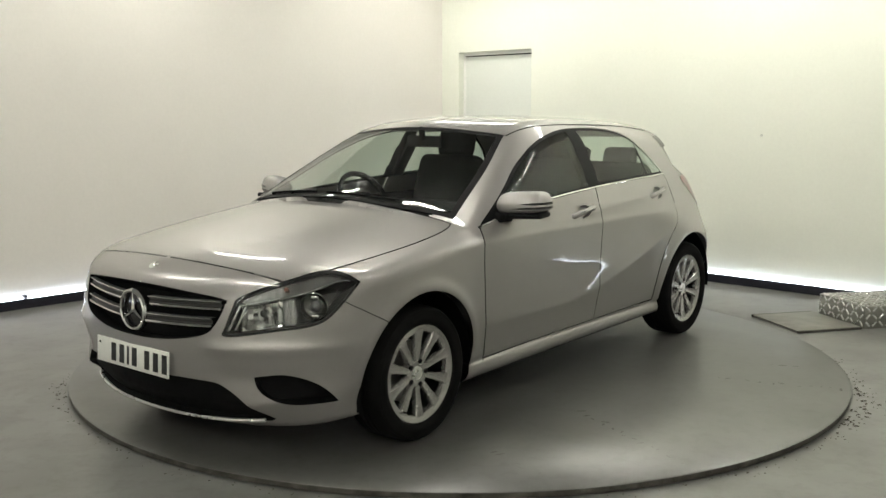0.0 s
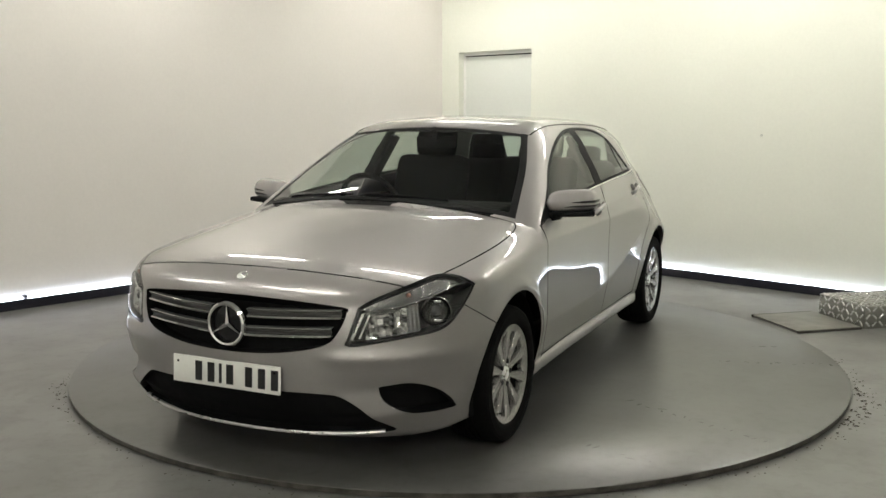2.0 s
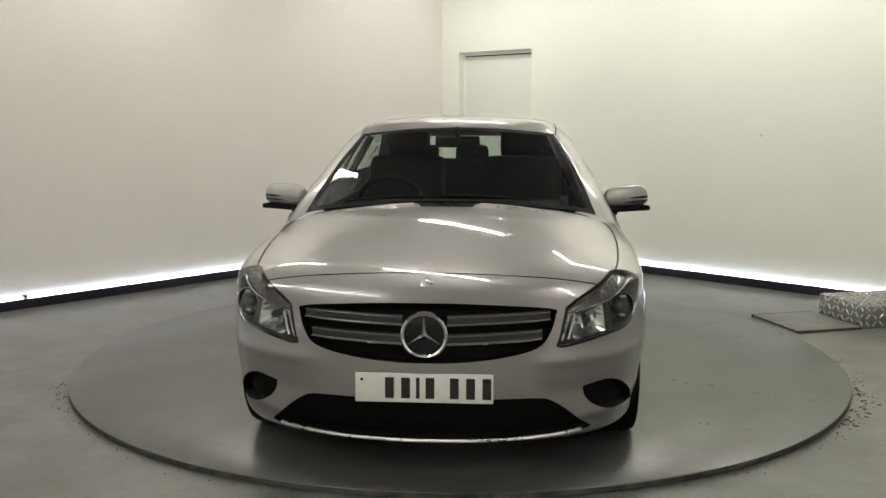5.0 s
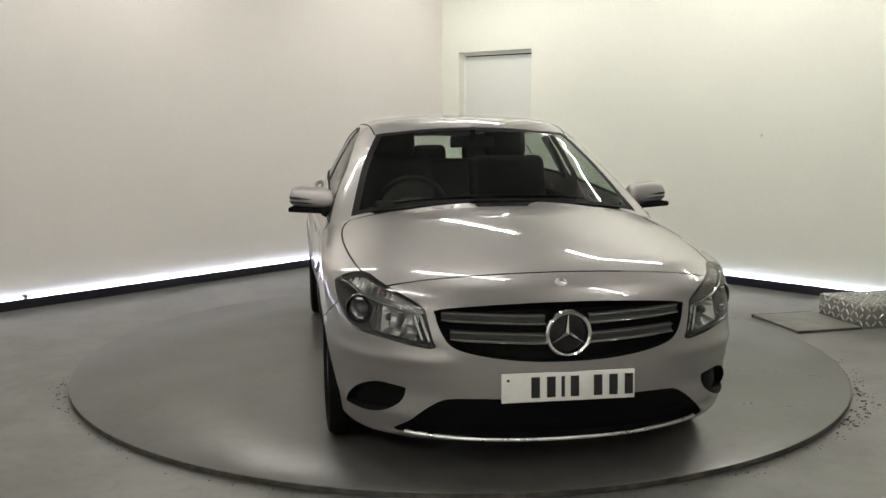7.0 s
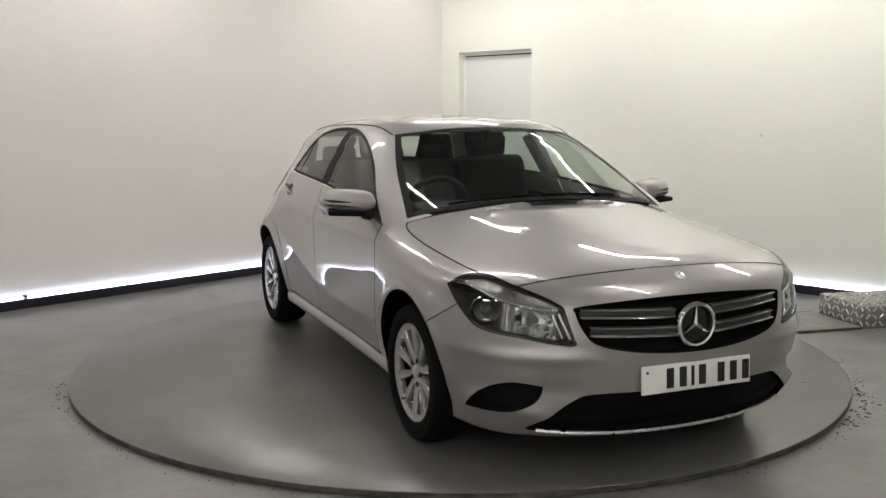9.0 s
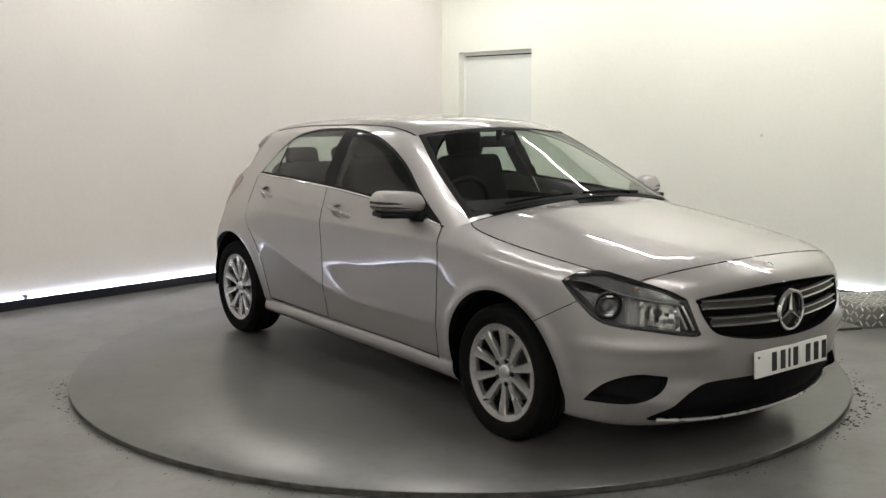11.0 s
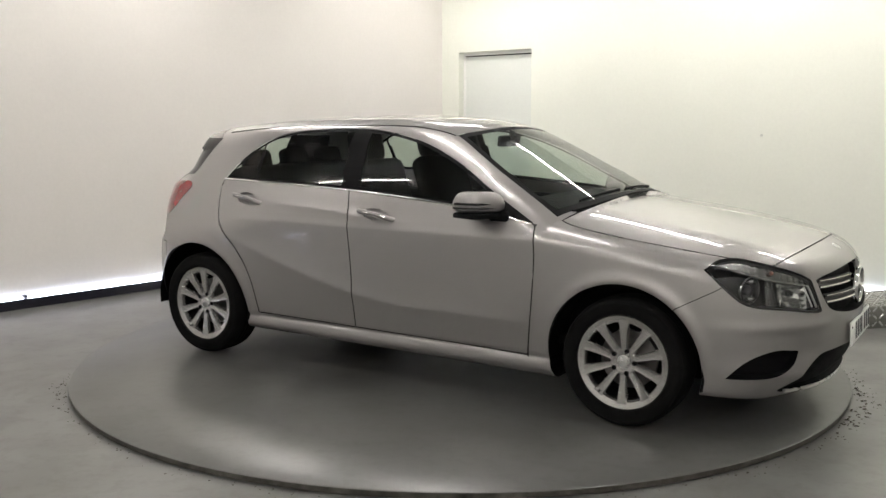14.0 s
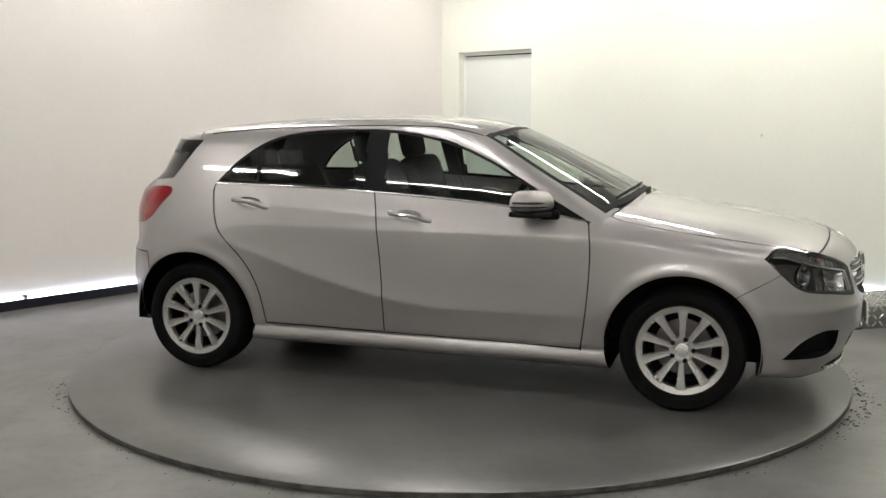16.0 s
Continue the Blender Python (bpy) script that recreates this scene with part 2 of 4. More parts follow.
def build_skirting():
    """Dark boards that stand off the walls, with a light strip behind their top edge."""
    for along, inward, length, tag in ((ALONG_L, IN_L, LEN_L, "left"), (ALONG_R, IN_R, 6.35, "right")):
        ang = math.degrees(math.atan2(along.y, along.x))
        start = CORNER
        x = 0.02
        while x < length - 0.1:
            n = min(2.42, length - x)
            mid = start + along * (x + n / 2)
            off = inward * 0.0
            ob = part("baseboard_" + tag, box(n - 0.004, 0.018, 0.075, pose(mid.x + off.x, mid.y + off.y, FLOOR + 0.0375, 0, 0, ang), 0.003), SKIRT)
            tagged(ob, "dark blue-black skirting board lit from behind", "skirting board", kind="structure")
            x += n
        mid = start + along * (length / 2) - inward * 0.050
        ob = part("led_strip", box(length - 0.2, 0.012, 0.012, pose(mid.x, mid.y, FLOOR + 0.066, 0, 0, ang), 0.0), LED)
        tagged(ob, "cool white light strip hidden behind the skirting board", "light strip")
    # a dark bracket across the light strip, and a small mark on the wall
    at = CORNER + ALONG_L * 4.64 - IN_L * 0.03
    ang = math.degrees(math.atan2(ALONG_L.y, ALONG_L.x))
    ob = part("strip_bracket", box(0.022, 0.05, 0.03, pose(at.x, at.y, FLOOR + 0.085, 0, 0, ang), 0.003), SKIRT)
    tagged(ob, "small dark bracket over the light strip", "bracket")
    at = CW + ALONG_R * 3.71 + IN_R * 0.002
    spot = revolve([(0.001, 0.003), (0.010, 0.002), (0.013, 0.0)], 12)
    spot.transform(pose(at.x, at.y, 1.254, 0, 0, math.degrees(math.atan2(IN_R.y, IN_R.x)) - 90))
    tagged(part("wall_plug", spot, simple("plug_grey", (0.60, 0.61, 0.56), 0.6)), "small grey plug in the white wall", "wall plug")

# ---- the car's body: smooth surfaces joined, then cut into panels ----
# x forward from the middle between the axles, y to the left, z up from the disc.


def curve(*pts):
    """A smooth monotone curve through points given as x0, y0, x1, y1 ..."""
    xs, ys = np.array(pts[0::2], float), np.array(pts[1::2], float)
    h, d = np.diff(xs), np.diff(ys) / np.diff(xs)
    m = np.zeros(len(xs))
    m[0], m[-1] = d[0], d[-1]
    for i in range(1, len(xs) - 1):
        if d[i - 1] * d[i] > 0:
            a, b = 2 * h[i] + h[i - 1], h[i] + 2 * h[i - 1]
            m[i] = (a + b) / (a / d[i - 1] + b / d[i])

    def f(x):
        x = np.clip(x, xs[0], xs[-1])
        i = np.clip(np.searchsorted(xs, x) - 1, 0, len(xs) - 2)
        t = (x - xs[i]) / h[i]
        return (ys[i] * (1 + 2 * t) * (1 - t) ** 2 + m[i] * h[i] * t * (1 - t) ** 2
                + ys[i + 1] * t * t * (3 - 2 * t) + m[i + 1] * h[i] * t * t * (t - 1))
    return f


def step(x, a, b):
    t = np.clip((x - a) / (b - a), 0, 1)
    return t * t * (3 - 2 * t)


def smax(a, b, k):
    h = np.maximum(k - np.abs(a - b), 0) / k
    return np.maximum(a, b) + h * h * k * 0.25


SIDE = curve(0.10, 0.79, 0.17, 0.815, 0.215, 0.838, 0.27, 0.842, 0.35, 0.853, 0.45, 0.864, 0.55, 0.872, 0.65, 0.877,
             0.75, 0.878, 0.83, 0.876, 0.87, 0.862, 0.92, 0.842, 1.0, 0.812, 1.08, 0.778, 1.2, 0.72, 1.5, 0.57)
PLAN = curve(-2.2, -0.10, -1.75, -0.035, -1.45, 0.002, -1.2, 0.002, -0.7, -0.012, 0.2, -0.014, 0.8, -0.006, 1.2, 0.006, 1.5, 0.004, 1.8, -0.02, 2.3, -0.08)
BELT = curve(-2.1, 0.57, -1.7, 0.650, -1.28, 0.722, -0.9, 0.768, -0.3, 0.795, 0.4, 0.803, 0.9, 0.795, 1.3, 0.80, 2.3, 0.80)
RIDGE = curve(-1.5, 0.80, -1.114, 0.735, -0.767, 0.625, -0.434, 0.534, -0.115, 0.465, 0.195, 0.437, 0.786, 0.441, 1.0, 0.45)
RIDGE_A = curve(-1.25, 0.0, -1.0, 0.012, -0.5, 0.019, 0.3, 0.018, 0.75, 0.011, 0.98, 0.0)
NOSE = curve(0.08, 2.06, 0.15, 2.105, 0.2, 2.155, 0.27, 2.205, 0.36, 2.232, 0.48, 2.238, 0.58, 2.234, 0.66, 2.218, 0.73, 2.196, 0.78, 2.168, 0.81, 2.13, 0.9, 1.98, 1.5, 1.2)
TAIL = curve(0.1, -1.84, 0.2, -1.91, 0.32, -1.99, 0.5, -2.02, 0.65, -2.01, 0.72, -1.985, 0.85, -1.985, 0.98, -1.955, 1.05, -1.92, 1.2, -1.83, 1.3, -1.77, 1.5, -1.66)
TOP = curve(-2.2, 1.18, -1.85, 1.285, -1.67, 1.331, -1.4, 1.379, -1.0, 1.412, -0.66, 1.427, -0.3, 1.434, 0.0, 1.424, 0.18, 1.405, 0.33, 1.368, 0.5, 1.297,
            0.7, 1.203, 0.9, 1.108, 1.06, 1.028, 1.075, 1.02)
HOOD = curve(0.5, 1.045, 0.9, 1.022, 1.06, 1.008, 1.3, 0.978, 1.6, 0.934, 1.85, 0.889, 2.0, 0.856, 2.1, 0.828, 2.2, 0.79, 2.4, 0.70)
FALL = curve(-2.2, 0.14, -0.9, 0.11, 0.0, 0.11, 0.35, 0.17, 0.9, 0.17, 1.1, 0.17)
FLOORLINE = curve(-2.1, 0.25, -1.7, 0.23, -0.98, 0.185, 0.98, 0.168, 1.7, 0.185, 1.95, 0.165, 2.3, 0.150)
CREASE = curve(-1.9, 0.972, -1.5, 0.970, -1.1, 0.957, -0.5, 0.924, -0.1, 0.895, 0.3, 0.868)
WHEEL_X, WHEEL_Z, ARCH_Z, ARCH_R = 1.349, 0.304, 0.305, 0.372
AXLES = (1.355, -1.333)


def hull(p):
    """Below zero inside the body. p: N x 3, mirrored in y."""
    x, y, z = p[:, 0], np.abs(p[:, 1]), p[:, 2]
    side = SIDE(z) + PLAN(x) * np.clip((1.25 - z) / 0.5, 0, 1)
    ridge = RIDGE(x)
    d = z - ridge
    side = side + RIDGE_A(x) * np.exp(-np.sqrt(d * d + 0.00009) / 0.085)
    # the fine crease through the door handles
    c = z - CREASE(x)
    side = side + 0.0065 * np.exp(-np.sqrt(c * c + 0.00003) / 0.022) * step(x, -1.75, -1.5) * step(x, 0.30, -0.15)
    # groove over the side skirt, between the arches
    between = step(np.abs(x), 1.02, 0.93)
    side = side - between * 0.010 * np.exp(-((z - 0.272) / 0.012) ** 2) + between * 0.010 * np.exp(-((z - 0.225) / 0.03) ** 2)
    # raised lips round the wheel arches
    for wx in (WHEEL_X, -WHEEL_X):
        r = np.hypot(x - wx, z - ARCH_Z)
        side = side + 0.012 * np.exp(-((r - 0.385) / 0.035) ** 2) * step(z, 0.2, 0.4)
        side = side + 0.010 * np.exp(-((r - 0.40) / 0.12) ** 2) * step(z, 0.3, 0.5)
    glass = BELT(x) - 0.56 * (z - 1.03) - 0.10 * np.maximum(z - 1.03, 0) ** 2
    fside = y - side
    fglass = (y - glass) * 0.87
    # the shoulder steps in to the glass
    f = smax(fside, fglass, 0.025)
    # bonnet
    power = np.clip((x - 0.95) / 0.25, 0, 1)
    bulge = 0.003 * np.exp(-((y - 0.50) / 0.085) ** 2) * step(x, 2.15, 1.6)
    hood = (z - (HOOD(x) - 0.115 * y * y - 0.20 * np.maximum(y - 0.52, 0) ** 2 * 1.6 + bulge - 0.008)) * 0.985
    # roof and windscreen: below both lines of the screen and over the bonnet
    u = x + 0.10 * y * y * step(x, -0.3, 0.5)
    roof = (z - (TOP(u) - FALL(x) * y * y - 0.20 * np.maximum(y - 0.42, 0) ** 2)) * np.where(x > 0.2, 0.91, 0.99)
    top = np.where(x > 1.09, hood, np.minimum(np.maximum(roof, -9), np.maximum(hood, -9)))
    f = smax(f, top, 0.055 + 0.045 * step(z, 1.0, 1.16))
    yy = y * y
    front = (x - (NOSE(z) - 0.33 * yy - 0.46 * yy ** 3)) * 0.9
    # the nose: the shoulder below the lamps and the hollow round the side intakes
    outer = step(y, 0.36, 0.54)
    front = front - outer * (0.013 * np.exp(-((z - 0.515) / 0.03) ** 2) - 0.016 * np.exp(-((z - 0.385) / 0.055) ** 2))
    front = front - 0.012 * np.exp(-((z - 0.245 - 0.10 * y * y) / 0.03) ** 2) * step(y, 0.35, 0.6)
    f = smax(f, front, 0.09)
    hi = step(z, 0.98, 1.12)
    rear = (TAIL(z) + (0.24 + 0.20 * hi) * yy + (0.26 + 0.34 * hi) * yy * yy - x) * 0.9
    f = smax(f, rear, np.where(z > 1.22, 0.03, 0.10))
    f = smax(f, (FLOORLINE(x) - z), 0.04)
    return f


def slope(p, e=0.0015):
    g = np.empty_like(p)
    for a in range(3):
        q, r = p.copy(), p.copy()
        q[:, a] += e
        r[:, a] -= e
        g[:, a] = (hull(q) - hull(r)) / (2 * e)
    return g


def settle_on(p, times=4):
    for _ in range(times):
        f, g = hull(p), slope(p)
        p = p - (f / np.maximum((g * g).sum(1), 1e-6))[:, None] * g
    return p


def net(h=0.0155):
    """The left half of the body's skin as points and quads."""
    xs = np.arange(-2.12, 2.34, h)
    ys = (np.arange(0, int(0.96 / h) + 2) - 0.5) * h
    zs = np.arange(0.08, 1.52, h)
    gx, gy, gz = np.meshgrid(xs, ys, zs, indexing="ij")
    v = hull(np.stack([gx.ravel(), gy.ravel(), gz.ravel()], 1)).reshape(gx.shape)
    s = v < 0
    cells = np.zeros(tuple(n - 1 for n in v.shape), int)
    tot = np.zeros((*cells.shape, 3))
    num = np.zeros(cells.shape)
    nx, ny, nz = cells.shape
    corner = [(a, b, c) for a in (0, 1) for b in (0, 1) for c in (0, 1)]
    for i, a in enumerate(corner):
        for b in corner[i + 1:]:
            if sum(abs(p - q) for p, q in zip(a, b)) != 1:
                continue
            va = v[a[0]:a[0] + nx, a[1]:a[1] + ny, a[2]:a[2] + nz]
            vb = v[b[0]:b[0] + nx, b[1]:b[1] + ny, b[2]:b[2] + nz]
            on = (va < 0) != (vb < 0)
            t = np.where(on, va / np.where(on, va - vb, 1), 0)
            for k in range(3):
                tot[..., k] += np.where(on, a[k] + t * (b[k] - a[k]), 0)
            num += on
    live = num > 0
    ids = np.full(cells.shape, -1)
    ids[live] = np.arange(live.sum())
    at = np.argwhere(live)
    loc = tot[live] / num[live][:, None]
    pts = np.stack([xs[0] + (at[:, 0] + loc[:, 0]) * h, ys[0] + (at[:, 1] + loc[:, 1]) * h, zs[0] + (at[:, 2] + loc[:, 2]) * h], 1)
    mid = at[:, 1] == 0
    pts[mid, 1] = 0
    quads = []
    for ax in range(3):
        o = [k for k in range(3) if k != ax]
        lo = [slice(None)] * 3
        hi = [slice(None)] * 3
        lo[ax], hi[ax] = slice(0, -1), slice(1, None)
        e = np.argwhere(s[tuple(lo)] != s[tuple(hi)])
        ok = (e[:, o[0]] > 0) & (e[:, o[1]] > 0) & (e[:, o[0]] < v.shape[o[0]] - 1) & (e[:, o[1]] < v.shape[o[1]] - 1)
        e = e[ok]
        flip = s[tuple(e.T)]
        q = []
        for da, db in ((0, 0), (-1, 0), (-1, -1), (0, -1)):
            c = e.copy()
            c[:, o[0]] += da
            c[:, o[1]] += db
            q.append(ids[tuple(c.T)])
        q = np.stack(q, 1)
        turned = flip if ax != 1 else ~flip
        q[~turned] = q[~turned][:, ::-1]
        quads.append(q)
    quads = np.concatenate(quads)
    # even the net out along the skin
    for _ in range(3):
        acc, cnt = np.zeros_like(pts), np.zeros(len(pts))
        for a, b in ((0, 1), (1, 2), (2, 3), (3, 0)):
            for i, j in ((a, b), (b, a)):
                np.add.at(acc, quads[:, i], pts[quads[:, j]])
                np.add.at(cnt, quads[:, i], 1)
        pts = pts + 0.5 * (acc / np.maximum(cnt, 1)[:, None] - pts)
        pts[mid, 1] = 0
        pts = settle_on(pts, 2)
        pts[mid, 1] = 0
    return pts, quads


def outline(pts, smooth=True, steps=6):
    """A closed outline; smooth ones pass round their points. A point with a third value is a corner."""
    P = [np.array(p[:2], float) for p in pts]
    sharp = [len(p) > 2 or not smooth for p in pts]
    out, n = [], len(P)
    for i in range(n):
        p0, p1, p2, p3 = P[i - 1], P[i], P[(i + 1) % n], P[(i + 2) % n]
        m1 = (p2 - p1) if sharp[i] else (p2 - p0) / 2
        m2 = (p2 - p1) if sharp[(i + 1) % n] else (p3 - p1) / 2
        if sharp[i] and sharp[(i + 1) % n]:
            out.append(p1)
            continue
        for k in range(steps):
            t = k / steps
            out.append((2 * t ** 3 - 3 * t * t + 1) * p1 + (t ** 3 - 2 * t * t + t) * m1 + (3 * t * t - 2 * t ** 3) * p2 + (t ** 3 - t * t) * m2)
    return np.array(out)


def inside(poly, u, v):
    """Signed distance to an outline, below zero inside."""
    best = np.full(len(u), 1e9)
    odd = np.zeros(len(u), bool)
    n = len(poly)
    for i in range(n):
        ax, ay = poly[i]
        bx, by = poly[(i + 1) % n]
        dx, dy = bx - ax, by - ay
        t = np.clip(((u - ax) * dx + (v - ay) * dy) / (dx * dx + dy * dy + 1e-12), 0, 1)
        best = np.minimum(best, np.hypot(u - ax - t * dx, v - ay - t * dy))
        cross = ((ay > v) != (by > v)) & (u < (bx - ax) * (v - ay) / (by - ay + 1e-12) + ax)
        odd ^= cross
    return np.where(odd, -best, best)


# outlines seen from the side (x, z)
O_WIN = outline([(-1.262, 1.056, 1), (-1.14, 1.185), (-0.96, 1.295), (-0.75, 1.342), (-0.42, 1.358), (-0.14, 1.345), (0.13, 1.292), (0.37, 1.197), (0.58, 1.082),
                 (0.885, 0.916, 1), (0.55, 0.972), (-0.27, 1.033), (-0.8, 1.052)])
O_FDOOR = outline([(0.888, 0.912, 1), (0.903, 0.76), (0.888, 0.50), (0.858, 0.270, 1), (-0.198, 0.283, 1), (-0.199, 0.56), (-0.228, 0.858), (-0.262, 1.03, 1), (0.55, 0.972)])
O_RDOOR = outline([(-0.262, 1.03, 1), (-0.228, 0.858), (-0.199, 0.56), (-0.198, 0.283, 1), (-0.90, 0.292, 1), (-0.932, 0.49), (-1.02, 0.655), (-1.19, 0.825), (-1.262, 0.985), (-1.262, 1.056, 1), (-0.8, 1.052)])
O_BUMP = outline([(1.60, 0.585, 1), (1.765, 0.675, 1), (2.12, 0.90, 1), (2.6, 0.9, 1), (2.6, 0.0, 1), (1.5, 0.0, 1)], False)
O_LAMP = outline([(0.612, 0.767, 1), (0.662, 0.796), (0.71, 0.808), (0.78, 0.811), (0.87, 0.793), (0.97, 0.767), (1.05, 0.741), (1.112, 0.711, 1), (1.168, 0.572, 1), (1.135, 0.564), (0.96, 0.588), (0.83, 0.602),
                  (0.755, 0.624), (0.692, 0.677), (0.652, 0.720)])   # along (x - y) / sqrt 2
O_TAILL = outline([(-1.568, 0.995), (-1.63, 1.025), (-1.95, 0.99, 1), (-1.95, 0.80, 1), (-1.715, 0.825), (-1.62, 0.93)])
O_FOG = outline([(1.815, 0.282, 1), (1.90, 0.365), (2.0, 0.41), (2.078, 0.402, 1), (2.06, 0.33), (1.99, 0.288)])
O_BACK = outline([(-1.44, 1.290, 1), (-1.80, 1.290, 1), (-2.0, 1.03, 1), (-1.590, 1.07, 1)], False)
# outlines seen from the front (y, z)
O_GRILLE = outline([(-0.1, 0.737, 1), (0.1, 0.737), (0.30, 0.728), (0.470, 0.712), (0.492, 0.690), (0.47, 0.62), (0.42, 0.567), (0.28, 0.535), (0.1, 0.520), (-0.1, 0.520, 1)])
O_INTAKE = outline([(-0.1, 0.375, 1), (0.1, 0.375), (0.40, 0.375), (0.50, 0.345), (0.61, 0.25), (0.635, 0.213), (0.55, 0.203), (0.3, 0.195), (0.1, 0.193), (-0.1, 0.193, 1)])
# outlines seen from above (x, y)
O_SCREEN = outline([(0.335, -0.1, 1), (0.335, 0.1), (0.315, 0.35), (0.275, 0.535, 1), (0.58, 0.64), (0.955, 0.728, 1), (1.045, 0.45), (1.085, 0.1), (1.085, -0.1, 1)])
O_HOOD = outline([(2.045, -0.1, 1), (2.045, 0.1), (2.028, 0.35), (1.995, 0.56), (1.955, 0.685, 1), (1.80, 0.742), (1.60, 0.772), (1.35, 0.788), (1.15, 0.782), (1.04, 0.762), (0.985, 0.735, 1), (1.052, 0.45), (1.09, 0.1), (1.09, -0.1, 1)])

GAP = 0.0035
HANDLES = ((-1.115, -0.880, 0.950), (-0.160, 0.072, 0.908))     # from, to, height of each door handle


O_BACKLIGHT = outline([(-0.1, 1.27, 1), (0.1, 1.27), (0.40, 1.265), (0.50, 1.25, 1), (0.56, 1.05, 1), (0.3, 1.01), (0.1, 1.0), (-0.1, 1.0, 1)])


def region(key, x, y, z):
    """The value of one outline's region at points of the left half; below zero inside."""
    if key == "arch":
        return np.maximum(np.minimum(np.hypot(x - WHEEL_X, z - ARCH_Z), np.hypot(x + WHEEL_X, z - ARCH_Z)) - ARCH_R, 0.45 - y)
    if key == "rbumper":
        return np.maximum(x + 1.60 + 0.25 * (z - 0.5), z - 0.66)
    if key == "hatch":
        return np.maximum(np.maximum(x + 1.47 + 0.55 * (z - 1.3), y - 0.60 + 0.2 * (z - 1.0)), 0.62 - z)
    if key == "cup":
        cups = [0.5 * (a + b) for a, b, _ in HANDLES]
        both = [(np.hypot((x - c) / 0.092, (z - h + 0.12 * (x - c)) / 0.033) - 1) * 0.033 for c, (_, _, h) in zip(cups, HANDLES)]
        return np.maximum(np.minimum(*both), 0.4 - y)
    if key == "lamp":
        return np.maximum(inside(O_LAMP, (x - y) * 0.7071, z), 1.5 - x)
    kind, shape, limit = {
        "win": ("side", O_WIN, 0.40), "tail": ("side", O_TAILL, 0.40), "fog": ("side", O_FOG, 0.40), "fin": ("side", O_BACK, 0.40), "fdoor": ("side", O_FDOOR, 0.40),
        "rdoor": ("side", O_RDOOR, 0.40), "bumper": ("side", O_BUMP, -1), "screen": ("top", O_SCREEN, 0.93), "hood": ("top", O_HOOD, 0.70),
        "grille": ("front", O_GRILLE, 1.9), "intake": ("front", O_INTAKE, 1.8), "backlight": ("rear", O_BACKLIGHT, -1.4)}[key]
    if kind == "side":
        return np.maximum(inside(shape, x, z), limit - y)
    if kind == "top":
        return np.maximum(inside(shape, x, y), limit - z)
    return np.maximum(inside(shape, y, z), limit - x if kind == "front" else x - limit)


ALL = ("arch", "win", "screen", "hood", "lamp", "tail", "grille", "intake", "fog", "backlight", "fin", "fdoor", "rdoor", "bumper", "rbumper", "hatch", "cup")


def regions(p):
    return {k: region(k, *p.T) for k in ALL}


CUTS = (("arch", (0.0,)), ("win", (0.0,)), ("screen", (-0.035, 0.0)), ("hood", (-GAP, GAP)), ("lamp", (-0.010, 0.0)), ("tail", (0.0,)), ("grille", (0.0,)),
        ("intake", (0.0,)), ("fog", (0.0,)), ("backlight", (0.0,)), ("fin", (0.0,)), ("fdoor", (-GAP, GAP)), ("rdoor", (-GAP, GAP)),
        ("bumper", (-0.002, 0.002)), ("rbumper", (-GAP, GAP)), ("hatch", (-GAP, GAP)), ("cup", (0.0,)))


def slice_at(bm, key, level):
    """Cut the net along a region's border."""
    bm.verts.ensure_lookup_table()
    co = np.array([v.co[:] for v in bm.verts])
    f = region(key, *co.T) - level
    f = np.where(np.abs(f) < 2e-5, 0, f)
    bm.verts.index_update()
    hit = []
    for e in list(bm.edges):
        a, b = e.verts
        fa, fb = f[a.index], f[b.index]
        if fa * fb < 0:
            hit.append((e, a, fa / (fa - fb)))
    fresh = [v for v, fv in zip(bm.verts, f) if fv == 0]
    made = []
    for e, a, t in hit:
        _, v = bmesh.utils.edge_split(e, a, t)
        made.append(v)
    on = set(made) | set(fresh)
    for face in {f_ for v in made for f_ in v.link_faces}:
        vs = [v for v in face.verts if v in on]
        if len(vs) == 2 and not bm.edges.get(vs):
            bmesh.utils.face_split(face, vs[0], vs[1])
        elif len(vs) > 2:
            bmesh.ops.connect_verts(bm, verts=vs)


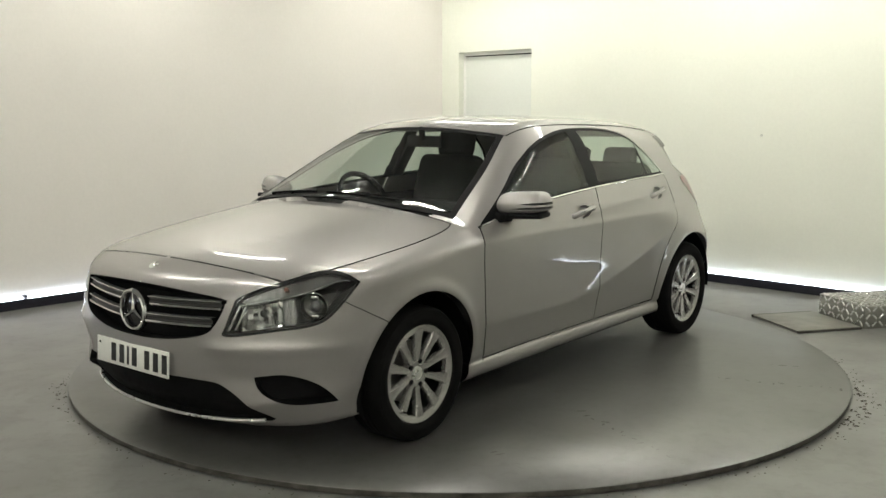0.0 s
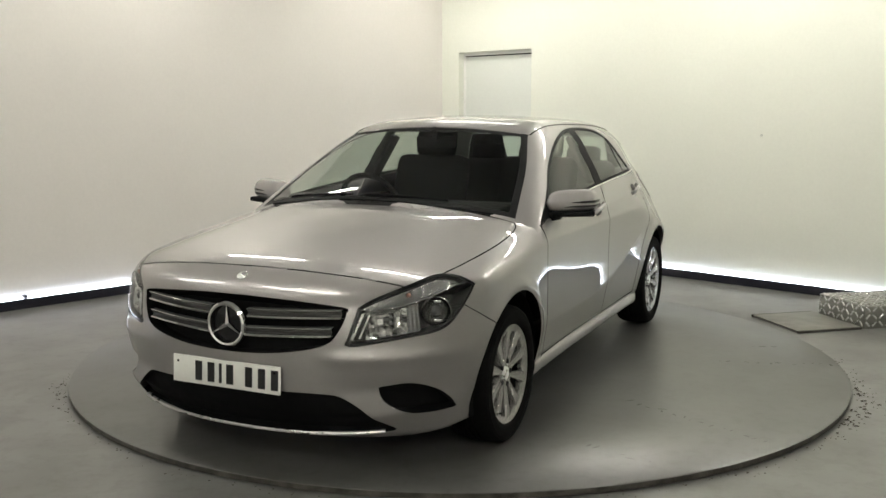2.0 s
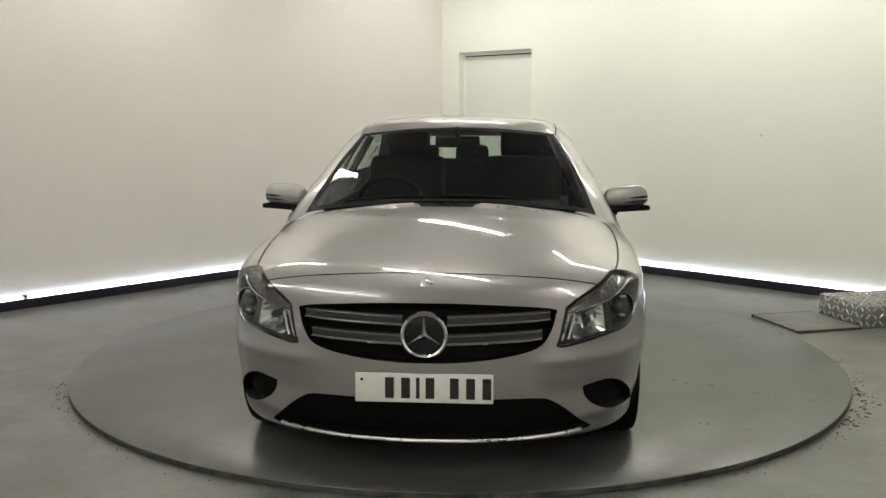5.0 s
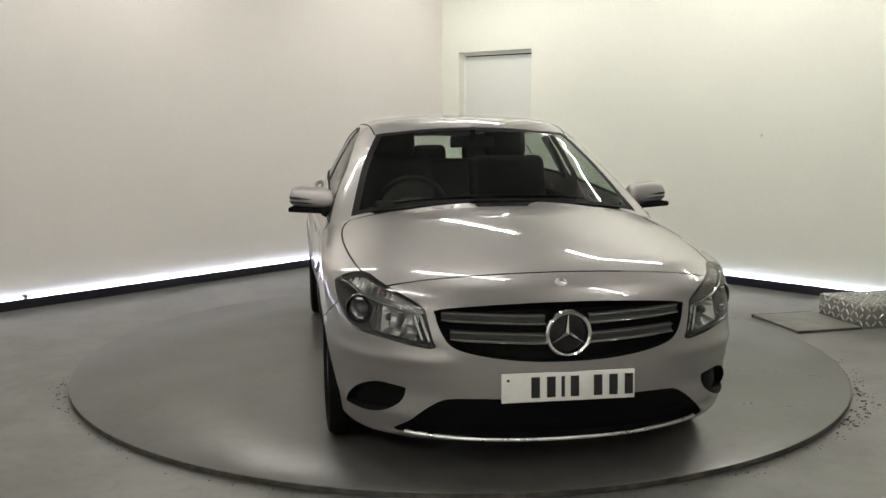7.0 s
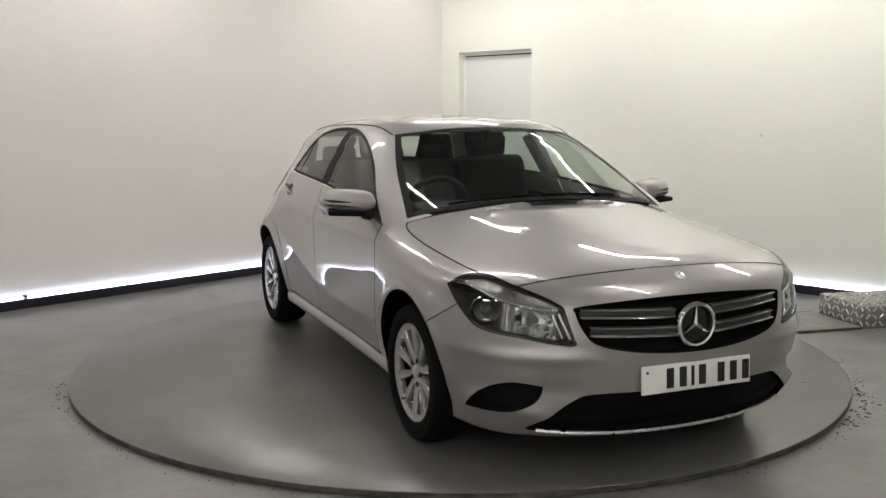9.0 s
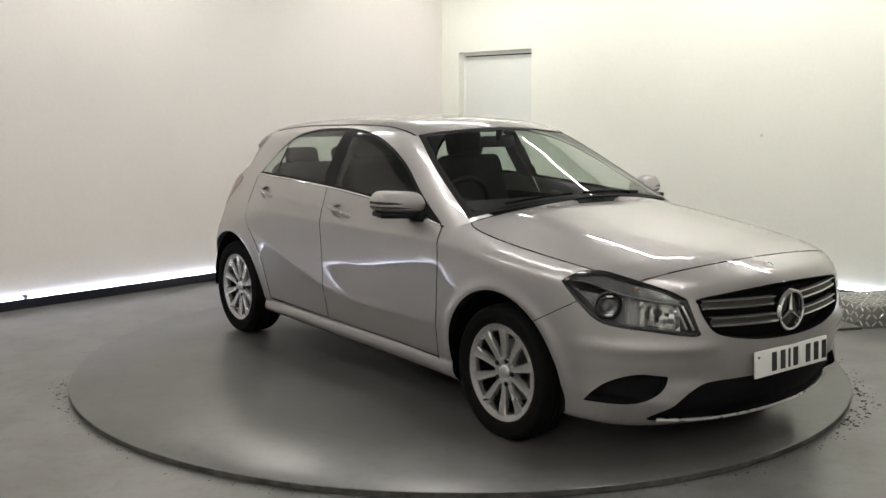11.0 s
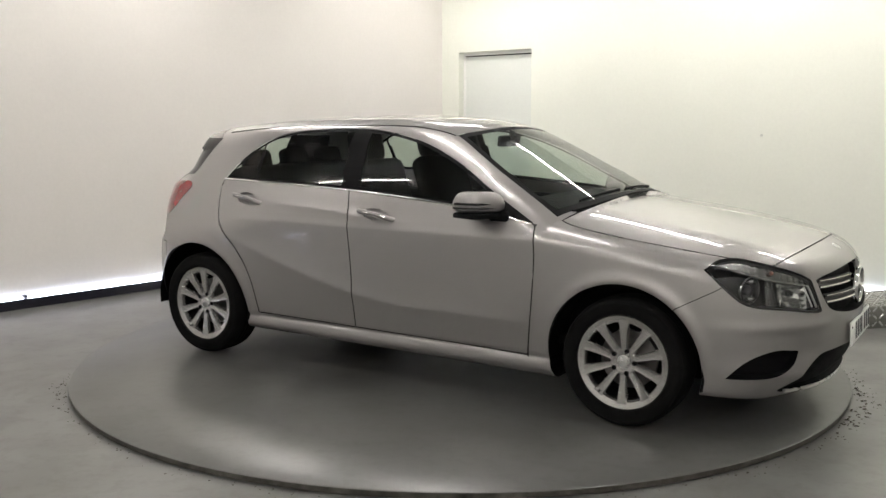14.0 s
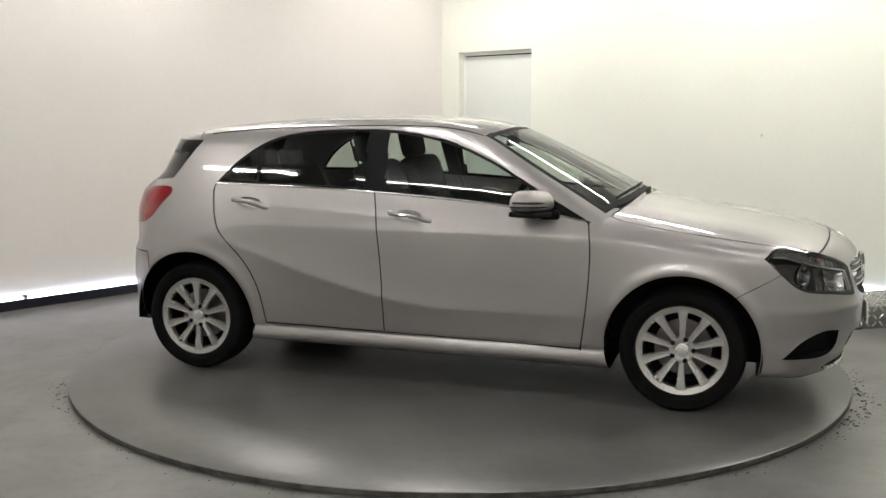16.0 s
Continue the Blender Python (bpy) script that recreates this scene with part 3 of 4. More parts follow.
def label_faces(p):
    """The name of the part to which each place belongs."""
    r = regions(p)
    x, y, z = p.T
    names = np.full(len(p), "wing", object)
    names[(x < 0.0)] = "quarter"
    names[(x < 0.95) & (z < 0.272)] = "side_skirt"
    names[(z > 1.0) & (r["win"] > 0) & (y < 0.80) & (x > -1.62)] = "shell"
    names[(z > 0.93) & (x > 0.2) & (x < 1.12)] = "shell"
    names[r["hatch"] < 0] = "tailgate"
    names[r["rbumper"] < 0] = "rear_bumper"
    names[r["bumper"] < 0] = "front_bumper"
    names[r["fdoor"] < 0] = "front_door"
    names[r["rdoor"] < 0] = "rear_door"
    names[(np.abs(r["bumper"]) < 0.002) & (r["lamp"] > 0) & (z < 0.72)] = "seam"
    names[(np.abs(r["rbumper"]) < GAP)] = "seam"
    names[(np.abs(r["hatch"]) < GAP)] = "seam"
    names[(np.abs(r["fdoor"]) < GAP)] = "seam"
    names[(np.abs(r["rdoor"]) < GAP)] = "seam"
    names[r["hood"] < -GAP] = "bonnet"
    names[(np.abs(r["hood"]) < GAP)] = "seam"
    names[(x < 1.12) & (x > 0.95) & (z > 0.93) & (r["hood"] > GAP) & (y < 0.62)] = "cowl"
    w = r["win"] < 0
    lean = -0.262 - (z - 1.03) * 0.12
    names[w] = "front_side_window"
    names[w & (x < lean)] = "rear_side_window"
    names[w & (x < -0.985 - (z - 1.05) * 0.10)] = "quarter_window"
    names[w & (np.abs(x - lean + 0.005) < 0.062)] = "b_pillar"
    names[w & (np.abs(x + 0.985 + (z - 1.05) * 0.10) < 0.013)] = "b_pillar"
    names[w & (x > 0.66)] = "b_pillar"
    names[w & (r["win"] > -0.014)] = "b_pillar"
    names[r["screen"] < 0] = "screen_border"
    names[r["screen"] < -0.035] = "windscreen"
    names[r["backlight"] < 0] = "rear_window"
    names[r["fin"] < 0] = "fin"
    names[r["tail"] < 0] = "tail_light"
    names[r["lamp"] < 0] = "lamp_border"
    names[r["lamp"] < -0.010] = "headlight"
    for k in ("arch", "grille", "intake", "fog", "cup"):
        names[r[k] < 0] = "hole_" + k
    names[(r["cup"] < 0) & (x < -0.5)] = "hole_rear_cup"
    names[(z < FLOORLINE(x) + 0.010) & (y < 0.80 + PLAN(x)) & (x < 2.0) & (r["arch"] > 0)] = "underside"
    return names


def lone_bits(faces, names, kind):
    """Give stray islands of a panel to the body shell."""
    up = {}

    def root(i):
        while up.setdefault(i, i) != i:
            up[i] = up[up[i]]
            i = up[i]
        return i
    own = [k for k, n in enumerate(names) if n == kind]
    for k in own:
        for i in faces[k][1:]:
            up[root(i)] = root(faces[k][0])
    count = {}
    for k in own:
        count[root(faces[k][0])] = count.get(root(faces[k][0]), 0) + 1
    main = max(count, key=count.get)
    for k in own:
        if root(faces[k][0]) != main:
            names[k] = "shell"


def body_skin():
    pts, quads = net()
    bm = bmesh.new()
    vs = [bm.verts.new(p) for p in pts]
    for q in quads:
        if len(set(q)) == 4:
            try:
                bm.faces.new([vs[i] for i in q])
            except ValueError:
                pass
    for key, levels in CUTS:
        for level in levels:
            slice_at(bm, key, level)
    for level in (-0.014,):
        slice_at(bm, "win", level)
    bmesh.ops.triangulate(bm, faces=[f for f in bm.faces if len(f.verts) > 4])
    bm.verts.index_update()
    co = settle_on(np.array([v.co[:] for v in bm.verts]), 2)
    mid = np.array([abs(v.co.y) < 1e-6 for v in bm.verts])
    co[mid, 1] = 0
    faces = [[v.index for v in f.verts] for f in bm.faces]
    middle = np.array([co[f].mean(0) for f in faces])
    names = label_faces(middle)
    bm.free()
    for kind in ("wing", "quarter", "front_bumper"):
        lone_bits(faces, names, kind)
    g = slope(co)
    normals = g / np.maximum(np.linalg.norm(g, axis=1), 1e-9)[:, None]
    normals[mid, 1] = 0
    return co, normals, faces, names


def take(skin, names, both=True, mirrored=False, inset=0.0, want_normals=True):
    """A mesh of the named faces of the skin: the left half, its mirror image, or the two welded together."""
    co, nor, faces, tags = skin
    keep = [f for f, n in zip(faces, tags) if n in names]
    used = sorted({i for f in keep for i in f})
    at = {i: k for k, i in enumerate(used)}
    P, N = co[used] - nor[used] * inset, nor[used]
    F = [[at[i] for i in f] for f in keep]
    flip = np.array([1, -1, 1])
    if mirrored:
        P, N, F = P * flip, N * flip, [f[::-1] for f in F]
    elif both:
        n = len(P)
        twin, extra, k = {}, [], n
        for i in range(n):
            if abs(P[i, 1]) < 1e-6:
                twin[i] = i
            else:
                twin[i] = k
                extra.append(i)
                k += 1
        P, N = np.vstack([P, P[extra] * flip]), np.vstack([N, N[extra] * flip])
        F = F + [[twin[i] for i in f[::-1]] for f in F]
    me = bpy.data.meshes.new("panel")
    me.from_pydata(P.tolist(), [], F)
    for poly in me.polygons:
        poly.use_smooth = True
    me.update()
    if want_normals and len(P):
        me.normals_split_custom_set_from_vertices(N.tolist())
    return me


def recess(skin, tags, depth, sides):
    """The bottom and the walls of hollows sunk into the skin; sides as for take: 0 both, 1 left, -1 right."""
    co, nor, faces, names = skin
    keep = [f for f, n in zip(faces, names) if n in tags]
    count = {}
    for f in keep:
        for a, b in zip(f, f[1:] + f[:1]):
            k = (min(a, b), max(a, b))
            count[k] = count.get(k, 0) + 1
    rim = [k for k, n in count.items() if n == 1 and not (abs(co[k[0], 1]) < 1e-6 and abs(co[k[1], 1]) < 1e-6)]
    bm = bmesh.new()
    for s in ((1, -1) if sides == 0 else (sides,)):
        low, high = {}, {}
        for i in {i for f in keep for i in f}:
            p = co[i] - nor[i] * depth
            low[i] = bm.verts.new((p[0], p[1] * s, p[2]))
        for i in {i for k in rim for i in k}:
            p = co[i] - nor[i] * 0.001
            high[i] = bm.verts.new((p[0], p[1] * s, p[2]))
        for f in keep:
            bm.faces.new([low[i] for i in f])
        for a, b in rim:
            bm.faces.new((low[a], low[b], high[b], high[a]))
    return bm


def build_wheel(parent, x, side):
    """A tyre and a ten-spoke alloy wheel; side is 1 on the left."""
    w = thing("wheel", "", "")
    for key in ("label", "category"):
        if key in w:
            del w[key]
    w.parent = parent
    w.matrix_basis = pose(x, side * 0.772, WHEEL_Z, 0, 0, 0 if side > 0 else 180)
    # along +y is the outer side
    R = WHEEL_Z
    prof = [(0.205, -0.095), (0.235, -0.103), (0.270, -0.106), (R - 0.014, -0.098), (R - 0.004, -0.080), (R, -0.055), (R, -0.034), (R - 0.006, -0.032), (R - 0.006, -0.026), (R, -0.024),
            (R, -0.004), (R - 0.006, -0.002), (R - 0.006, 0.004), (R, 0.006), (R, 0.024), (R - 0.006, 0.026), (R - 0.006, 0.032), (R, 0.034), (R, 0.055), (R - 0.004, 0.080),
            (R - 0.014, 0.098), (R - 0.026, 0.1035), (R - 0.030, 0.1025), (0.256, 0.107), (0.240, 0.105), (0.227, 0.098), (0.222, 0.086)]
    part("tyre", revolve(prof, 64), RUBBER, w, "black rubber tyre")
    part("rim", revolve([(0.200, -0.095), (0.194, 0.02), (0.188, 0.060), (0.187, 0.077), (0.190, 0.083), (0.204, 0.0865), (0.215, 0.0905), (0.219, 0.0915), (0.2225, 0.088), (0.222, 0.08)], 72), ALLOY, w, "silver alloy rim")
    part("brake_disc", revolve([(0.001, 0.0), (0.139, 0.0), (0.139, -0.022), (0.001, -0.022)], 40), simple_cache("brake_steel", (0.16, 0.15, 0.145), 0.4, 0.9), w, "bare steel brake disc")
    # a black liner puts the shade between the spokes into colour
    part("barrel_shade", revolve([(0.185, 0.055), (0.190, 0.0), (0.192, -0.06), (0.05, -0.07)], 40), BLACK, w, "black liner standing in for the shade inside the rim")
    for i in range(10):
        a = math.radians(36 * i + 90)
        bm = bmesh.new()
        rows = []
        for r, hw, y, dep in ((0.045, 0.0140, 0.070, 0.03), (0.070, 0.0150, 0.072, 0.03), (0.11, 0.0175, 0.0765, 0.028), (0.150, 0.0205, 0.081, 0.026), (0.176, 0.0235, 0.0845, 0.024), (0.198, 0.033, 0.0862, 0.02)):
            rows.append([bm.verts.new((r, yy, hh)) for hh, yy in ((-hw, y - dep), (-hw, y - 0.006), (-hw * 0.78, y), (-hw * 0.3, y - 0.0012), (hw * 0.3, y - 0.0012), (hw * 0.78, y), (hw, y - 0.006), (hw, y - dep))])
        for a0, b0 in zip(rows, rows[1:]):
            for k in range(7):
                bm.faces.new((a0[k], a0[k + 1], b0[k + 1], b0[k]))
        bm.transform(Matrix.Rotation(-a, 4, "Y"))
        part("spoke", bm, ALLOY, w)
    valve = revolve([(0.001, 0.100), (0.004, 0.099), (0.0045, 0.080)], 10)
    valve.transform(pose(0.186 * math.cos(math.radians(-54)), 0, 0.186 * math.sin(math.radians(-54))))
    part("tyre_valve", valve, BLACK, w, "black valve cap")
    part("hub", revolve([(0.001, 0.066), (0.030, 0.066), (0.045, 0.0715), (0.060, 0.0715), (0.066, 0.066), (0.066, 0.03)], 40), ALLOY, w)
    part("centre_cap", revolve([(0.001, 0.078), (0.020, 0.0775), (0.028, 0.075), (0.030, 0.070), (0.030, 0.06)], 28), SATIN, w, "silver centre cap")
    # black caps for the bolts, with the shade of their holes put into colour
    for i in range(5):
        a = math.radians(72 * i + 90 + 18)
        c = Matrix.Translation((0.0545 * math.cos(a), 0.0, 0.0545 * math.sin(a)))
        b = revolve([(0.001, 0.0745), (0.0115, 0.0745), (0.0115, 0.06)], 14)
        b.transform(c)
        part("bolt_and_hole_shade", b, BLACK, w)
    return w


CACHE = {}


def simple_cache(name, *a, **k):
    if name not in CACHE:
        CACHE[name] = simple(name, *a, **k)
    return CACHE[name]


def lamp_points(u, z, depth, s):
    """Places behind the lamp's glass: u runs back along the lamp, depth goes inward."""
    u, z, depth = (np.asarray(a, float) for a in (u, z, depth))
    lo, hi = np.full(len(u), 1.2), np.full(len(u), 2.4)
    for _ in range(20):
        m = (lo + hi) / 2
        low = hull(np.stack([(m + u) * 0.70711, (m - u) * 0.70711, z], 1)) < 0
        lo, hi = np.where(low, m, lo), np.where(low, hi, m)
    v = lo - depth
    return np.stack([(v + u) * 0.70711, s * (v - u) * 0.70711, z], 1)


def lamp_point(u, z, depth, s):
    return lamp_points([u], [z], [depth], s)[0]


def lamp_sheet(us, low, high, depth, s, rows=4):
    """A sheet behind the glass between two lines over u, its depth given by a function of (u, across)."""
    z0, z1 = low(us), high(us)
    u = np.repeat(us, rows + 1)
    k = np.tile(np.arange(rows + 1) / rows, len(us))
    z = np.repeat(z0, rows + 1) + np.repeat(z1 - z0, rows + 1) * k
    at = lamp_points(u, z, [depth(a, b) for a, b in zip(u, k)], s)
    bm = bmesh.new()
    vs = [bm.verts.new(p) for p in at]
    for i in range(len(us) - 1):
        for j in range(rows):
            a = i * (rows + 1) + j
            bm.faces.new((vs[a], vs[a + 1], vs[a + rows + 2], vs[a + rows + 1]))
    return bm


DIVIDE = curve(0.64, 0.772, 0.70, 0.770, 0.78, 0.748, 0.90, 0.718, 1.02, 0.697, 1.10, 0.684)
LAMP_TOP = curve(0.64, 0.774, 0.68, 0.790, 0.74, 0.799, 0.80, 0.796, 0.90, 0.775, 1.0, 0.746, 1.07, 0.722, 1.10, 0.704)
LAMP_LOW = curve(0.70, 0.690, 0.76, 0.637, 0.83, 0.615, 0.96, 0.600, 1.13, 0.578)


def lens_inside(car, skin, mirrored):
    """The lamp's housing, reflectors and bulbs behind the lens."""
    s = -1 if mirrored else 1
    lamp = part("headlight", take(skin, {"headlight"}, False, mirrored), LENS, car, "clear headlight with chrome reflectors in a dark housing")
    lamp.visible_shadow = False
    part("lamp_border", take(skin, {"lamp_border"}, False, mirrored, 0.001), GLOSSY, lamp, "gloss black border")
    part("housing", recess(skin, {"headlight"}, 0.09, s), simple_cache("lamp_housing", (0.045, 0.045, 0.044), 0.35, 0.3), lamp, "dark grey housing")
    # the signal compartment along the top, with a ribbed silver back
    ribbed = lamp_sheet(np.linspace(0.655, 1.095, 90), DIVIDE, LAMP_TOP, lambda u, k: 0.016 + 0.018 * (1 - k) * (k + 0.35) + 0.0035 * abs((u * 62) % 2 - 1), s, 3)
    part("turn_signal", ribbed, simple_cache("signal_silver", (0.24, 0.235, 0.23), 0.24, 0.8), lamp, "ribbed silver turn signal", smooth=False)
    bm = bmesh.new()
    bmesh.ops.create_uvsphere(bm, u_segments=14, v_segments=8, radius=0.009)
    bm.transform(Matrix.Translation(lamp_point(0.91, 0.748, 0.016, s)))
    part("signal_bulb", bm, simple_cache("signal_amber", (0.34, 0.17, 0.14), 0.2), lamp, "amber signal bulb")
    part("divider", tube_along(lamp_points(np.linspace(0.66, 1.095, 22), DIVIDE(np.linspace(0.66, 1.095, 22)), np.full(22, 0.012), s), 0.0042, 6), MIRROR, lamp, "bright trim below the turn signal")
    for (u0, z0), (u1, z1), r in (((1.093, 0.683), (1.140, 0.588), 0.0055), ((1.070, 0.680), (1.112, 0.592), 0.004)):
        part("light_bar", tube_along(lamp_points(np.linspace(u0, u1, 7), np.linspace(z0, z1, 7), np.full(7, 0.012), s), r, 6), SATIN, lamp, "silver upright light bar")
    # main beam: a faceted square bowl
    top = curve(0.9, 0.706, 1.10, 0.676)
    main = lamp_sheet(np.linspace(0.925, 1.085, 9), LAMP_LOW, top, lambda u, k: 0.020 + 0.055 * (1 - abs((u - 1.005) / 0.08) ** 2.5) * (1 - abs(2 * k - 1) ** 3) + 0.006 * (int(u * 50) % 2), s, 5)
    part("main_reflector", main, simple_cache("facet_chrome", (0.68, 0.68, 0.67), 0.12, 1.0, 0.03), lamp, "faceted chrome main reflector", smooth=False)
    m = lamp_point(1.0, 0.655, 0.035, s)
    cap = revolve([(0.001, 0.016), (0.012, 0.014), (0.016, 0.0), (0.014, -0.02)], 18)
    cap.transform(pose(*m, 0, 0, -90 + s * 20))
    part("bulb", cap, simple_cache("bulb_shield", (0.10, 0.10, 0.10), 0.2, 0.9), lamp, "dark bulb shield")
    # a grey blade between the two beams
    part("lamp_blade", lamp_sheet(np.linspace(0.872, 0.922, 7), LAMP_LOW, DIVIDE, lambda u, k: 0.022 + 0.004 * abs((u * 120) % 2 - 1) + 0.015 * k, s, 3), simple_cache("blade_grey", (0.10, 0.098, 0.096), 0.25, 0.7), lamp, "grey ribbed blade", smooth=False)
    # dipped beam: a round lens in a chrome bowl
    x, y, z = lamp_point(0.800, 0.678, 0.026, s)
    turned = pose(x, y, z, 0, 0, -90 + s * 30)
    bowl = revolve([(0.060, 0.004), (0.056, 0.008), (0.052, 0.0), (0.046, -0.018), (0.033, -0.026), (0.001, -0.028)], 32)
    bowl.transform(turned)
    part("reflector", bowl, simple_cache("bowl_chrome", (0.22, 0.22, 0.22), 0.2, 1.0, 0.03), lamp, "chrome bowl reflector")
    ball = revolve([(0.001, 0.012), (0.014, 0.009), (0.024, 0.001), (0.029, -0.010), (0.029, -0.024)], 28)
    ball.transform(turned)
    part("bulb", ball, simple_cache("beam_lens", (0.05, 0.05, 0.055), 0.03, 0.2, Coat_Weight=1.0), lamp, "round dark beam lens")
    for dz in (0.040, -0.036):
        part("reflector_clip", box(0.006, 0.030, 0.012, turned @ pose(-0.004, 0.006, dz, 0, 0, 90), 0.003), MIRROR, lamp, "bright clip beside the beam lens")
    return lamp


def nose_x(y, z):
    return float(NOSE(np.array([z]))[0] - 0.33 * y * y - 0.46 * y ** 6)


def build_car():
    car = thing("car", "silver five-door hatchback car standing on the turntable", "car")
    skin = body_skin()
    for name, tags, label in (("bonnet", {"bonnet"}, "silver metallic bonnet"), ("front_bumper", {"front_bumper"}, "silver front bumper"), ("body_shell", {"shell"}, "silver roof and pillars"),
                              ("tailgate", {"tailgate"}, "silver tailgate"), ("rear_bumper", {"rear_bumper"}, "silver rear bumper")):
        part(name, take(skin, tags), PAINT, car, label)
    for name, tag, label in (("front_wing", "wing", "silver front wing"), ("rear_quarter_panel", "quarter", "silver rear quarter panel"), ("side_skirt", "side_skirt", "silver side skirt"),
                             ("front_door", "front_door", "silver front door"), ("rear_door", "rear_door", "silver rear door")):
        for mir in (False, True):
            part(name, take(skin, {tag}, False, mir), PAINT, car, label)
    part("panel_gap", take(skin, {"seam"}, inset=0.006, want_normals=False), SHUT, car, "dark gaps between the body panels")
    part("undertray", take(skin, {"underside"}, want_normals=False), BLACK, car, "black undertray")
    part("cowl", take(skin, {"cowl"}, inset=0.01, want_normals=False), BLACK, car, "black plastic cowl below the windscreen")
    g = part("windscreen", take(skin, {"windscreen"}, inset=0.002), GLASS, car, "tinted windscreen")
    g.visible_shadow = False
    part("windscreen_border", take(skin, {"screen_border"}, inset=0.002), PILLAR, car, "black windscreen border")
    g = part("rear_window", take(skin, {"rear_window"}), GLASS, car, "tinted rear window")
    g.visible_shadow = False
    for mir in (False, True):
        for name in ("front_side_window", "rear_side_window", "quarter_window"):
            g = part(name, take(skin, {name}, False, mir, 0.006), PRIVACY, car, "tinted side window")
            g.visible_shadow = False
        part("spoiler_fin", take(skin, {"fin"}, False, mir, 0.002), GLOSSY, car, "gloss black fin beside the rear window")
        part("window_pillar", take(skin, {"b_pillar"}, False, mir, 0.004), PILLAR, car, "gloss black window pillars")
        part("tail_light", take(skin, {"tail_light"}, False, mir, -0.003), RED, car, "red tail light")
        part("tail_light_backing", take(skin, {"tail_light"}, False, mir, 0.02, False), BLACK, car)
        lens_inside(car, skin, mir)
    # dark inner skin behind the openings of the nose
    part("grille_opening", recess(skin, {"hole_grille"}, 0.06, 0), BLACK, car, "black hollow behind the grille")
    part("lower_intake", recess(skin, {"hole_intake"}, 0.028, 0), BLACK, car, "black lower air intake")
    for side in (1, -1):
        part("side_intake", recess(skin, {"hole_fog"}, 0.04, side), BLACK, car, "black side air intake")
    s_arch(car)
    under(car)
    for x in AXLES:
        for s in (1, -1):
            build_wheel(car, x, s)
    grille(car)
    mirrors(car)
    handles(car, skin)
    chrome_belt(car)
    plate(car)
    wipers(car)
    screen_base(car)
    cabin(car)
    return car


def s_arch(car):
    for x in (WHEEL_X, -WHEEL_X):
        for s in (1, -1):
            bm = bmesh.new()
            rows = []
            for i in range(25):
                a = math.radians(-14 + 200 * i / 24) if x > 0 else math.radians(-10 + 196 * i / 24)
                rows.append([bm.verts.new((x + r * math.cos(a), s * y, ARCH_Z + r * math.sin(a))) for r, y in ((0.376, 0.845), (0.386, 0.83), (0.386, 0.60), (0.20, 0.585))])
            for a, b in zip(rows, rows[1:]):
                for k in range(3):
                    bm.faces.new((a[k], a[k + 1], b[k + 1], b[k]))
            part("wheel_arch_liner", bm, BLACK, car)


def under(car):
    part("underbody", box(3.9, 1.20, 0.06, pose(0.05, 0, 0.235), 0.01), BLACK, car, "black underbody")
    part("under_sill", box(1.86, 1.56, 0.05, pose(0.0, 0, 0.225), 0.01), BLACK, car)


